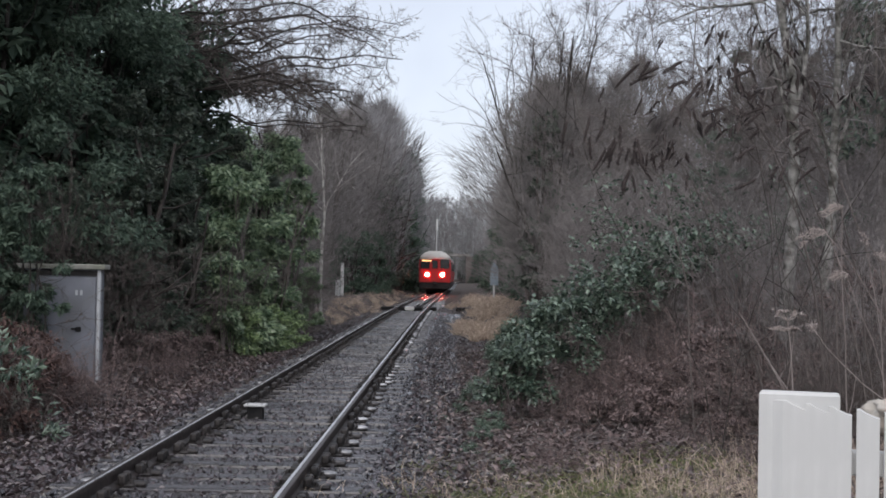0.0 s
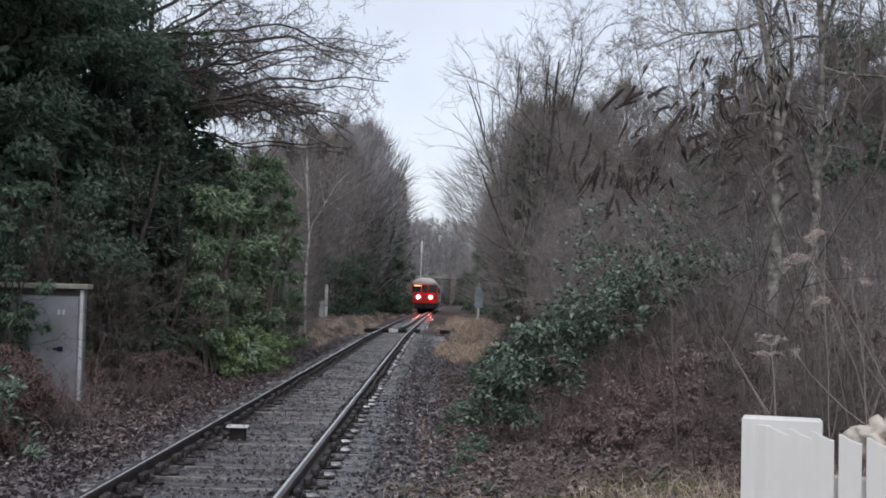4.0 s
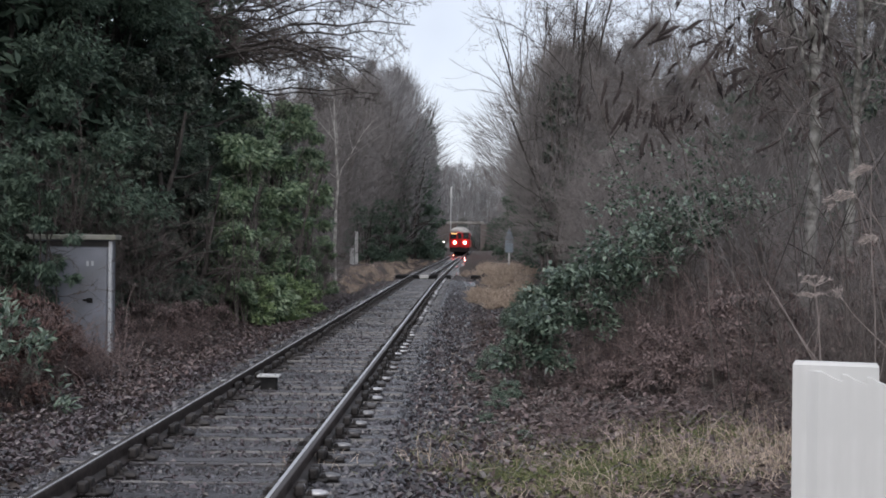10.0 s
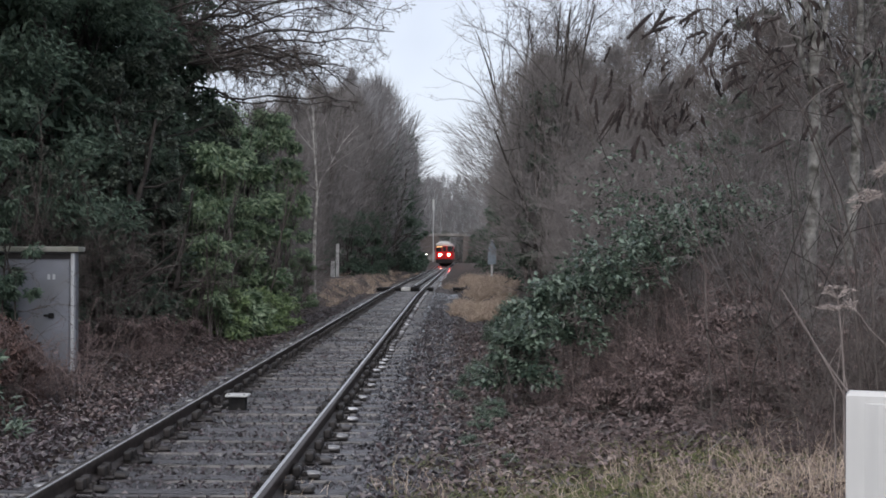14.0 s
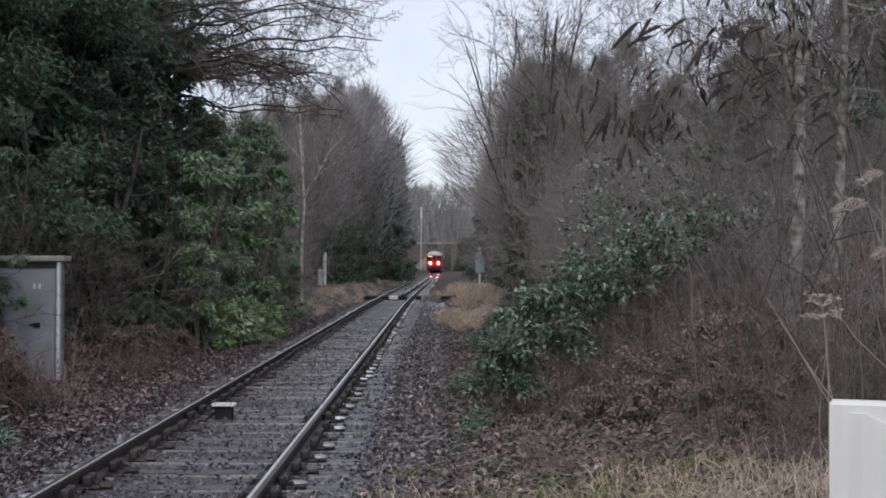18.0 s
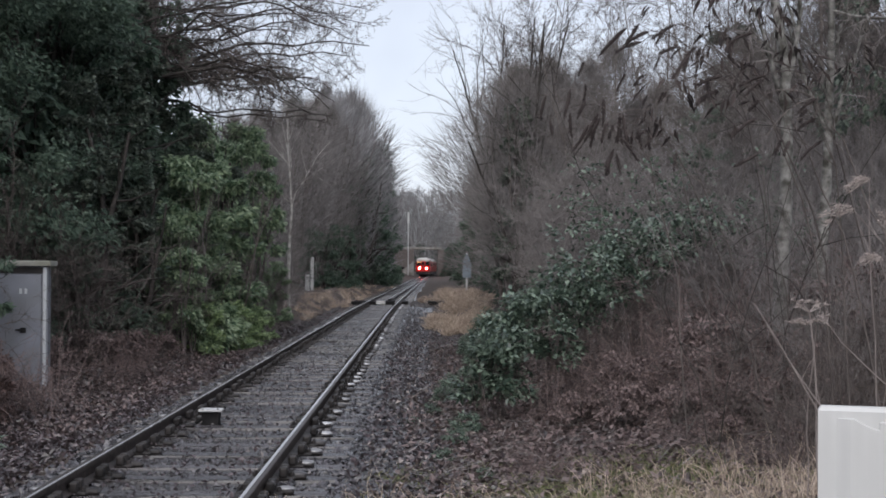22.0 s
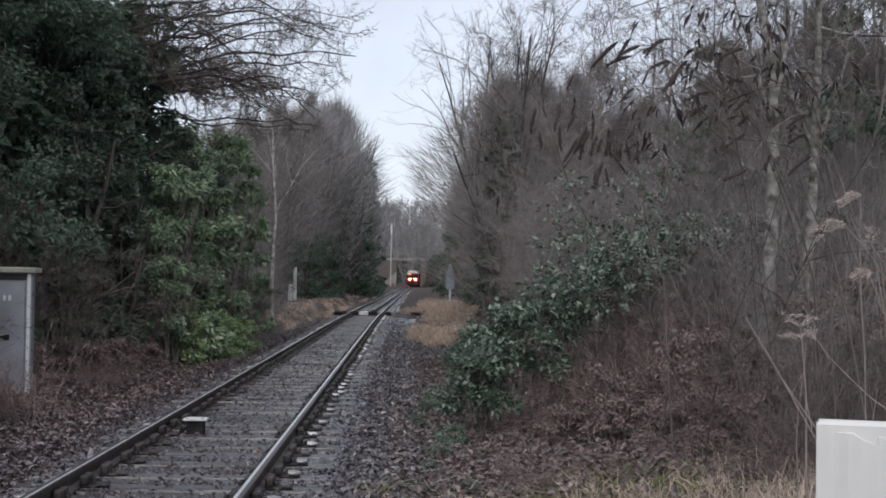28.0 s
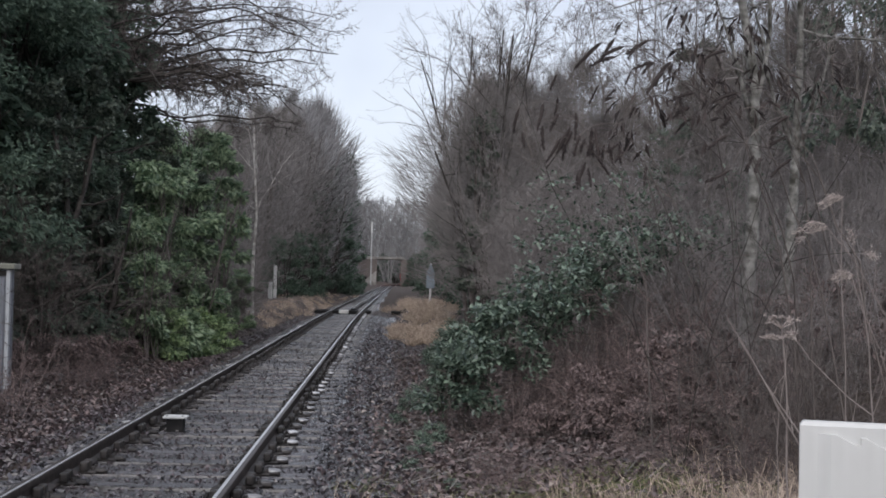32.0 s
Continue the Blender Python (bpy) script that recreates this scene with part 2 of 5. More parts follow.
# ---- mesh tools ----
def mesh_of(name, verts, tris, mat, smooth=False, mats=None, index=None):
    me = bpy.data.meshes.new(name)
    verts = np.asarray(verts, np.float32)
    tris = np.asarray(tris, np.int32)
    me.vertices.add(len(verts))
    me.vertices.foreach_set("co", verts.ravel())
    me.loops.add(tris.size)
    me.loops.foreach_set("vertex_index", tris.ravel())
    me.polygons.add(len(tris))
    me.polygons.foreach_set("loop_start", np.arange(0, tris.size, 3, dtype=np.int32))
    me.polygons.foreach_set("use_smooth", np.full(len(tris), smooth))
    for one in (mats or [mat]):
        me.materials.append(one)
    if index is not None:
        me.polygons.foreach_set("material_index", np.asarray(index, np.int32))
    me.update(calc_edges=True)
    return me


def bm_mesh(name, bm, mat, smooth=False):
    me = bpy.data.meshes.new(name)
    bm.normal_update()
    bm.to_mesh(me)
    bm.free()
    me.materials.append(mat)
    if smooth:
        for p in me.polygons:
            p.use_smooth = True
    return me


def part(name, data, parent, label="", kind=""):
    ob = new(name, data)
    ob.parent = parent
    return tagged(ob, label, kind=kind)


def thing(name, m, label, category, group="", kind=""):
    ob = new(name)
    ob.matrix_basis = m
    return tagged(ob, label, category, group, kind)


def box(x0, y0, z0, x1, y1, z1, bevel=0.0, bm=None, seg=1):
    bm = bm or bmesh.new()
    r = bmesh.ops.create_cube(bm, size=1.0, matrix=Matrix.Translation(((x0 + x1) / 2, (y0 + y1) / 2, (z0 + z1) / 2)) @ Matrix.Diagonal((x1 - x0, y1 - y0, z1 - z0, 1)))
    if bevel:
        edges = list({e for v in r["verts"] for e in v.link_edges})
        bmesh.ops.bevel(bm, geom=edges, offset=bevel, segments=seg, affect="EDGES", profile=0.5)
    return bm


def rod(p, q, r0, r1=None, sides=8, bm=None):
    bm = bm or bmesh.new()
    p, q = Vector(p), Vector(q)
    d = q - p
    bmesh.ops.create_cone(bm, cap_ends=True, segments=sides, radius1=r0, radius2=r0 if r1 is None else r1, depth=d.length,
                          matrix=Matrix.Translation((p + q) / 2) @ d.to_track_quat("Z", "Y").to_matrix().to_4x4())
    return bm


class Geo:
    """Gathers triangles for one mesh."""

    def __init__(self):
        self.v, self.t, self.n = [], [], 0

    def add(self, v, t):
        self.v.append(np.asarray(v, np.float64).reshape(-1, 3))
        self.t.append(np.asarray(t, np.int64).reshape(-1, 3) + self.n)
        self.n += len(self.v[-1])

    def mesh(self, name, mat, smooth=False):
        return mesh_of(name, np.concatenate(self.v), np.concatenate(self.t), mat, smooth)

    def tubes(self, paths, radii, sides=3):
        """paths (N, n, 3), radii (N, n): tapered tubes that end in a point when the last radius is 0."""
        N, n, _ = paths.shape
        if not N:
            return
        tan = np.gradient(paths, axis=1)
        tan /= np.linalg.norm(tan, axis=2, keepdims=True) + 1e-9
        ref = np.where(np.abs(tan[..., 2:3]) > 0.9, np.array([1.0, 0, 0]), np.array([0, 0, 1.0]))
        a = np.cross(tan, ref)
        a /= np.linalg.norm(a, axis=2, keepdims=True) + 1e-9
        b = np.cross(tan, a)
        ang = np.arange(sides) * 2 * np.pi / sides
        ring = paths[:, :, None] + radii[:, :, None, None] * (np.cos(ang)[:, None] * a[:, :, None] + np.sin(ang)[:, None] * b[:, :, None])
        i, j, k = np.arange(N)[:, None, None], np.arange(n - 1)[None, :, None], np.arange(sides)[None, None]
        base = i * n * sides + j * sides
        q0, q1, q2, q3 = base + k, base + (k + 1) % sides, base + sides + (k + 1) % sides, base + sides + k
        tri = np.concatenate([np.stack([q0, q1, q2], -1).reshape(-1, 3), np.stack([q0, q2, q3], -1).reshape(-1, 3)])
        self.add(ring.reshape(-1, 3), tri)

    def spikes(self, root, tip, r):
        """Fine twigs: three-sided cones from root to tip."""
        N = len(root)
        d = tip - root
        ref = np.where(np.abs(d[:, 2:3]) > 0.8 * np.linalg.norm(d, axis=1, keepdims=True), np.array([1.0, 0, 0]), np.array([0, 0, 1.0]))
        a = np.cross(d, ref)
        a /= np.linalg.norm(a, axis=1, keepdims=True) + 1e-9
        b = np.cross(d, a)
        b /= np.linalg.norm(b, axis=1, keepdims=True) + 1e-9
        r = np.asarray(r).reshape(-1, 1)
        v = np.stack([root + r * a, root + r * (-0.5 * a + 0.87 * b), root + r * (-0.5 * a - 0.87 * b), tip], 1)
        i = np.arange(N)[:, None] * 4
        self.add(v.reshape(-1, 3), np.concatenate([i + [0, 1, 3], i + [1, 2, 3], i + [2, 0, 3]]))

    def leaves(self, rng, at, size, droop=0.0, width=0.5, up=0.3, out=None, curl=0.2, face=None):
        """Folded leaves of two halves, each pointing its own way from its place."""
        N = len(at)
        d = rng.normal(size=(N, 3))
        if out is not None:
            d = d * 0.7 + out
        d[:, 2] -= droop
        d /= np.linalg.norm(d, axis=1, keepdims=True) + 1e-9
        nrm = rng.normal(size=(N, 3)) * 0.55
        if face is not None:
            nrm += face * 0.75
        nrm[:, 2] += up + 0.5
        s = np.cross(d, nrm)
        s /= np.linalg.norm(s, axis=1, keepdims=True) + 1e-9
        u = np.cross(s, d)
        L = (size * rng.uniform(0.6, 1.3, N))[:, None]
        w = L * width * 0.5
        mid = at + d * L * 0.45
        v = np.stack([at, mid + s * w + u * w * curl, at + d * L - u * L * curl * 0.5, mid - s * w + u * w * curl], 1)
        i = np.arange(N)[:, None] * 4
        self.add(v.reshape(-1, 3), np.concatenate([i + [0, 1, 2], i + [0, 2, 3]]))


def unit(v):
    return v / (np.linalg.norm(v, axis=-1, keepdims=True) + 1e-9)


def limbs(rng, start, d, length, n, wander, up):
    """Wandering branch lines (N, n, 3) from start, first along d, bending towards up (negative: drooping)."""
    N = len(start)
    p, d = start.copy(), unit(d)
    pts = [p]
    for k in range(n - 1):
        p = p + d * (length / (n - 1))[:, None]
        pts.append(p)
        d = d + rng.normal(size=(N, 3)) * wander
        d[:, 2] += up
        d = unit(d)
    return np.stack(pts, 1)


def shoots(rng, paths, radii, k, u0, u1, spread, ratio, taper=0.6, lift=0.0):
    """k side shoots on every path between u0 and u1 of its length."""
    N, n, _ = paths.shape
    u = rng.uniform(u0, u1, (N, k)) * (n - 1)
    i = np.clip(u.astype(int), 0, n - 2)
    f = (u - i)[..., None]
    idx = np.arange(N)[:, None]
    a, b = paths[idx, i], paths[idx, i + 1]
    at = a * (1 - f) + b * f
    r = radii[idx, i] * (1 - f[..., 0]) + radii[idx, i + 1] * f[..., 0]
    d = unit(unit(b - a) + rng.normal(size=(N, k, 3)) * spread + np.array([0, 0, lift]))
    length = np.linalg.norm(np.diff(paths, axis=1), axis=2).sum(1)[:, None] * ratio * (1.15 - 0.6 * u / (n - 1)) * rng.uniform(0.6, 1.2, (N, k))
    return at.reshape(-1, 3), d.reshape(-1, 3), length.ravel(), (r * taper).ravel()


def tapered(r0, n, end=0.25):
    return np.asarray(r0)[:, None] * np.linspace(1, end, n)[None]


# ---- the ground ----
def track_x(y):
    """The middle of the track at y."""
    y = np.asarray(y, float)
    a = np.clip(y - 45, 0, None)
    x = -2.0 + 0.0105 * (np.sqrt(a * a + 100) - 10) * (y > 45)
    b = np.clip(y - 240, 0, None)
    c = np.clip(y - 285, 0, None)
    return x + 0.00066 * b * b + 0.0012 * c * c


def lumps(x, y):
    return (np.sin(1.3 * x + 0.7 * np.sin(0.9 * y)) * np.cos(1.1 * y + 0.6 * np.sin(1.7 * x)) * 0.5 + np.sin(3.1 * x + 1.3) * np.sin(2.7 * y + 0.4) * 0.25)


def smooth(a, b, v):
    t = np.clip((v - a) / (b - a), 0, 1)
    return t * t * (3 - 2 * t)


def ground_z(x, y):
    x, y = np.asarray(x, float), np.asarray(y, float)
    d = x - track_x(y)
    s = np.abs(d)
    z = -0.178 - 0.11 * smooth(1.45, 2.3, s)
    right = smooth(2.6, 4.2, d)
    z = z + right * (0.16 + 0.05 * lumps(x, y)) + smooth(5.0, 11.0, d) * 1.1
    left = smooth(2.3, 3.4, -d)
    z = z + left * (0.22 + 0.05 * lumps(x, y)) + smooth(3.6, 7.5, -d) * 0.7
    z = z + smooth(1.3, 5.0, x) * smooth(11.3, 16.0, y) * (1 - smooth(24, 34, y)) * 0.8
    z = z + smooth(38, 62, y) * (1 - smooth(90, 130, y)) * 0.3 * smooth(2.0, 3.0, s)
    return z


gx = np.concatenate([np.linspace(-420, -30, 14), np.linspace(-26, -10, 9), np.linspace(-9.5, 9.5, 70), np.linspace(10, 26, 9), np.linspace(30, 420, 14)])
gy = np.concatenate([np.linspace(-60, -8, 8), np.linspace(-6, 45, 130), np.linspace(46, 120, 75), np.linspace(124, 340, 55), np.linspace(380, 1600, 10)])
GX, GY = np.meshgrid(gx, gy)
gv = np.stack([GX, GY, ground_z(GX, GY)], -1).reshape(-1, 3)
ny, nx = GX.shape
q = (np.arange(ny - 1)[:, None] * nx + np.arange(nx - 1)).ravel()
gt = np.concatenate([np.stack([q, q + 1, q + nx + 1], 1), np.stack([q, q + nx + 1, q + nx], 1)])
cen = gv[np.stack([q, q + nx + 1], 1)].mean(1)
bed_d = cen[:, 0] - track_x(cen[:, 1])
bed = np.tile(((bed_d > -1.25) & (bed_d < np.where(cen[:, 1] < 58, 2.25, 1.3))).astype(int), 2)
ground = new("ground", mesh_of("ground", gv, gt, None, True, [M_SOIL, M_BED], bed))
tagged(ground, "damp brown woodland soil with a stony track bed", "ground", kind="structure")

# ---- the railway track ----
railway = thing("railway_track", Matrix(), "single railway track on old wooden sleepers in stony ballast", "railway track", kind="structure")


def rail_mesh(side, offset=None, y0=-20.0, y1=360.0):
    prof = [(-0.065, -0.155), (0.065, -0.155), (0.065, -0.14), (0.012, -0.115), (0.012, -0.05), (0.035, -0.038), (0.035, -0.004), (0.028, 0.0), (-side * 0.004, 0.0), (-0.028, 0.0), (-0.035, -0.004), (-0.035, -0.038), (-0.012, -0.05), (-0.012, -0.115), (-0.065, -0.14)]
    ys = np.concatenate([np.linspace(-20, 60, 41), np.linspace(64, 360, 75)])
    ys = ys[(ys >= y0) & (ys <= y1)]
    dx = np.gradient(track_x(ys), ys)
    k = len(prof)
    c = track_x(ys) + (side * 0.752 if offset is None else np.interp(ys, (y0, y1), offset))
    v = np.stack([np.stack([c + p[0], ys - p[0] * dx, np.full(len(ys), p[1])], 1) for p in prof], 1)
    t, idx = [], []
    for i in range(len(ys) - 1):
        for j in range(k):
            a, b = i * k + j, i * k + (j + 1) % k
            t += [(a, b, b + k), (a, b + k, a + k)]
            idx += [1 if j in ((7,) if side < 0 else (8, 9)) else 2 if j in (7, 8) else 0] * 2
    return mesh_of("rail", v.reshape(-1, 3), t, None, False, [M_RAIL, M_RAILTOP, M_RAILWORN], idx)


for side in (-1, 1):
    part("rail", rail_mesh(side), railway, "worn steel rail with a shiny running surface")
for offset in ((0.10, 0.34), (0.24, 0.46)):
    part("check_rail", rail_mesh(1, offset, 63.0, 150.0), railway, "shiny check rail between the running rails")


def sleeper_mesh(seed):
    """A weathered sleeper whose top is split into ridges along the grain."""
    rng = np.random.default_rng(seed)
    bm = bmesh.new()
    ys = np.array([-0.125, -0.118, -0.07, -0.062, -0.02, -0.012, 0.035, 0.043, 0.085, 0.093, 0.118, 0.125])
    zs = -0.155 - np.array([0.02, 0, 0.002, 0.016, 0.0, 0.014, 0.003, 0.017, 0.001, 0.013, 0.002, 0.022]) * rng.uniform(0.6, 1.3, 12)
    xs = np.linspace(-1.27, 1.27, 7)
    rows = [[bm.verts.new((x + rng.normal() * 0.004, y + rng.normal() * 0.003, z + rng.normal() * 0.003)) for y, z in zip(ys, zs)] for x in xs]
    low = [[bm.verts.new((x, y, -0.30)) for y in (-0.125, 0.125)] for x in xs]
    for i in range(6):
        for j in range(11):
            bm.faces.new((rows[i][j], rows[i + 1][j], rows[i + 1][j + 1], rows[i][j + 1]))
        bm.faces.new((low[i][0], low[i + 1][0], rows[i + 1][0], rows[i][0]))
        bm.faces.new((rows[i][11], rows[i + 1][11], low[i + 1][1], low[i][1]))
    for i in (0, 6):
        bm.faces.new([low[i][0]] + rows[i] + [low[i][1]])
    bmesh.ops.recalc_face_normals(bm, faces=bm.faces)
    return bm_mesh("sleeper", bm, M_SLEEPER)


def hump(bm, cx, cy, z, rx, ry, h, seg=10):
    """A low rounded casting."""
    r = bmesh.ops.create_uvsphere(bm, u_segments=seg, v_segments=8, radius=1.0, matrix=Matrix.Translation((cx, cy, z)) @ Matrix.Diagonal((rx, ry, h, 1)))
    return r


def chair_mesh():
    """A cast chair: base plate, two jaws that hold the rail, and its screws."""
    bm = box(-0.19, -0.10, -0.158, 0.19, 0.10, -0.130, 0.012)
    for sx in (-1, 1):
        for y in (-0.07, 0.07):
            box(min(sx * 0.05, sx * 0.12), y - 0.042, -0.135, max(sx * 0.05, sx * 0.12), y + 0.042, -0.05, 0.018, bm, 2)
        rod((sx * 0.155, 0.05, -0.13), (sx * 0.155, 0.05, -0.095), 0.02, 0.015, 7, bm)
        rod((sx * 0.155, -0.05, -0.13), (sx * 0.155, -0.05, -0.095), 0.02, 0.015, 7, bm)
    box(0.13, -0.06, -0.158, 0.27, 0.06, -0.118, 0.015, bm)
    return bm_mesh("rail_chair", bm, M_CHAIR)


def clip_mesh():
    """The worn spring key and the rounded outer end of the chair, coloured pale for their wet glint."""
    bm = bmesh.new()
    hump(bm, 0.20, 0.0, -0.122, 0.085, 0.052, 0.026)
    hump(bm, 0.095, 0.0, -0.085, 0.026, 0.06, 0.026)
    return bm_mesh("rail_clip", bm, M_CLIP, True)


CLIP = clip_mesh()
SLEEPERS = [sleeper_mesh(s) for s in range(5)]
CHAIR = chair_mesh()
step = 0.66
rs = random.Random(4)
for i in range(134):
    y = -6.12 + i * step + rs.uniform(-0.03, 0.03)
    ob = part("sleeper", SLEEPERS[i % 5], railway)
    ob.matrix_basis = pose(float(track_x(y)) + rs.uniform(-0.03, 0.03), y, rs.uniform(-0.012, 0.006), 0, 0, rs.uniform(-0.8, 0.8) - 0.6 * (y > 45))
    if y < 62:
        for side in (-1, 1):
            ch = part("rail_chair", CHAIR, ob)
            ch.matrix_basis = pose(side * 0.752, 0, 0)
            cl = part("rail_key", CLIP, ob)
            cl.matrix_basis = pose(side * 0.752, rs.uniform(-0.02, 0.02), 0, 0, 0, 180 if side < 0 else 0)
far = Geo()
for i in range(134, 525):
    y = -6.12 + i * step
    b = box(-1.27, -0.125, -0.30, 1.27, 0.125, -0.155)
    bmesh.ops.triangulate(b, faces=b.faces)
    far.add(np.array([v.co for v in b.verts]) + [float(track_x(y)), y, 0], [[v.index for v in f.verts] for f in b.faces])
    b.free()
tagged(part("far_sleepers", far.mesh("far_sleepers", M_SLEEPER), railway), kind="stuff")


def scatter_stones(rng, x, y, z, size):
    """Angular ballast stones."""
    base = np.array([(1, 0, 0), (-1, 0, 0), (0, 1, 0), (0, -1, 0), (0, 0, 1), (0, 0, -1)], float)
    tri = np.array([(0, 2, 4), (2, 1, 4), (1, 3, 4), (3, 0, 4), (2, 0, 5), (1, 2, 5), (3, 1, 5), (0, 3, 5)])
    N = len(x)
    v = base[None] * rng.uniform(0.55, 1.2, (N, 6, 1)) + rng.normal(size=(N, 6, 3)) * 0.22
    a = rng.uniform(0, 6.28, N)
    c, s = np.cos(a)[:, None], np.sin(a)[:, None]
    v = np.stack([v[..., 0] * c - v[..., 1] * s, v[..., 0] * s + v[..., 1] * c, v[..., 2] * 0.7], -1)
    tilt = rng.normal(size=(N, 1)) * 0.5
    v[..., 2] += v[..., 0] * tilt
    v = v * (size * rng.uniform(0.6, 1.3, N))[:, None, None] + np.stack([x, y, z], 1)[:, None]
    g = Geo()
    g.add(v.reshape(-1, 3), (np.arange(N)[:, None, None] * 6 + tri[None]).reshape(-1, 3))
    return g


rng = np.random.default_rng(11)
N = 35000
sy = np.concatenate([6 + 34 * rng.beta(1.0, 2.2, N - 7000), rng.uniform(-6, 6, 7000)])
sd = np.where(rng.random(N) < 0.97, np.clip(rng.normal(size=N) * 1.1, -1.15, 2.6), rng.uniform(-1.9, -1.0, N))
sx = track_x(sy) + sd
sz = ground_z(sx, sy) + rng.uniform(-0.012, 0.016, N) - 0.02 * (np.abs(sd) < 0.75)
over = (np.abs((sy + 6.12 + step / 2) % step - step / 2) < 0.14) & (np.abs(sd) < 1.27) & (rng.random(N) < 0.85)
sx, sy, sz = sx[~over], sy[~over], sz[~over]
N = 9000
fy = 30 + 45 * rng.beta(1.0, 1.8, N)
fd = np.where(rng.random(N) < 0.6, rng.uniform(0.9, 3.0, N), rng.uniform(-2.2, 1.0, N))
sx, sy = np.concatenate([sx, track_x(fy) + fd]), np.concatenate([sy, fy])
sz = np.concatenate([sz, ground_z(track_x(fy) + fd, fy)])
ballast = new("ballast", scatter_stones(rng, sx, sy, sz, 0.034).mesh("ballast", M_STONE))
tagged(ballast, "grey-brown crushed stone ballast, damp and dirty", "ballast", kind="stuff")


# ---- leaf litter ----
def litter(name, rng, x, y, mat, size, lift=0.02):
    g = Geo()
    at = np.stack([x, y, ground_z(x, y) + rng.uniform(0, lift, len(x))], 1)
    out = rng.normal(size=(len(x), 3)) * [1, 1, 0.25]
    g.leaves(rng, at, size, 0, 0.62, 1.2, out * 2, 0.45)
    return g.mesh(name, mat)


rng = np.random.default_rng(12)
N = 27500
ly = np.concatenate([6.5 + 30 * rng.beta(1.1, 2.0, N - 2500), rng.uniform(-6, 6.5, 2500)])
lx = np.where(rng.random(N) < 0.78, track_x(ly) + 2.0 + rng.gamma(2.2, 0.95, N), track_x(ly) - 2.0 - rng.gamma(2.0, 0.7, N))
tagged(new("leaf_litter", litter("leaf_litter", rng, lx, ly, M_LEAFLIT, 0.075)), "brown wet fallen leaves on the ground", "leaves", kind="stuff")
N = 19000
ly = 6.0 + 55 * rng.beta(1.1, 2.6, N)
lx = np.where(rng.random(N) < 0.62, track_x(ly) - 1.25 - rng.gamma(1.6, 0.75, N), track_x(ly) + 1.35 + rng.gamma(1.6, 0.6, N))
tagged(new("leaf_litter", litter("leaf_litter", rng, lx, ly, M_LEAFDARK, 0.075, 0.035)), "dark wet fallen leaves over the track shoulder", "leaves", kind="stuff")
N = 7000
ly = rng.uniform(-7, 7.5, N)
lx = np.where(rng.random(N) < 0.7, track_x(ly) + 1.4 + rng.gamma(1.8, 1.2, N), track_x(ly) - 1.4 - rng.gamma(1.8, 1.0, N))
tagged(new("leaf_litter", litter("leaf_litter", rng, lx, ly, M_LEAFLIT, 0.075, 0.03)), "brown fallen leaves on the ground around the fence", "leaves", kind="stuff")
N = 6500
lx, ly = rng.uniform(-0.2, 7.0, N), rng.uniform(8.5, 17.5, N)
tagged(new("leaf_litter", litter("leaf_litter", rng, lx, ly, M_LEAFLIT, 0.082, 0.06)), "deep brown leaf litter on the bank", "leaves", kind="stuff")
N = 900
lx, ly = rng.uniform(-0.3, 6.5, N), rng.uniform(8.5, 17.0, N)
g = Geo()
root = np.stack([lx, ly, ground_z(lx, ly) + 0.015], 1)
g.spikes(root, root + rng.normal(size=(N, 3)) * [0.28, 0.28, 0.09] + [0, 0, 0.05], rng.uniform(0.003, 0.008, N))
tagged(new("fallen_twigs", g.mesh("fallen_twigs", M_TWIG_PALE)), "fallen twigs and dead stems on the leaf litter", "twigs", kind="stuff")
N = 2600
ly = 6.5 + 34 * rng.beta(1.1, 2.0, N)
lx = track_x(ly) + rng.uniform(-0.68, 0.68, N)
tagged(new("leaf_litter", litter("leaf_litter", rng, lx, ly, M_LEAFDARK, 0.055, 0.04)), "brown leaf scraps between the rails", "leaves", kind="stuff")
N = 6000
ly = rng.uniform(13, 27, N)
lx = -3.5 - rng.gamma(2.0, 0.55, N)
tagged(new("leaf_litter", litter("leaf_litter", rng, lx, ly, M_LEAFLIT, 0.075, 0.06)), "red-brown leaf litter on the bank below the laurels", "leaves", kind="stuff")
N = 8000
ly = 5.0 + 14 * rng.beta(1.2, 1.6, N)
lx = track_x(ly) - 1.15 - rng.gamma(1.8, 0.75, N)
tagged(new("leaf_litter", litter("leaf_litter", rng, lx, ly, M_LEAFDARK, 0.065, 0.05)), "dark sodden leaves beside the rail", "leaves", kind="stuff")
N = 2100
ly = 6.5 + 26 * rng.beta(1.1, 2.0, N)
lx = np.where(rng.random(N) < 0.7, track_x(ly) + 1.3 + rng.gamma(2.0, 0.9, N), track_x(ly) - 1.9 - rng.gamma(2.0, 0.6, N))
tagged(new("pale_leaf_litter", litter("pale_leaf_litter", rng, lx, ly, M_LEAFPALE, 0.07, 0.045)), "pale dry leaves strewn among brown ones", "leaves", kind="stuff")


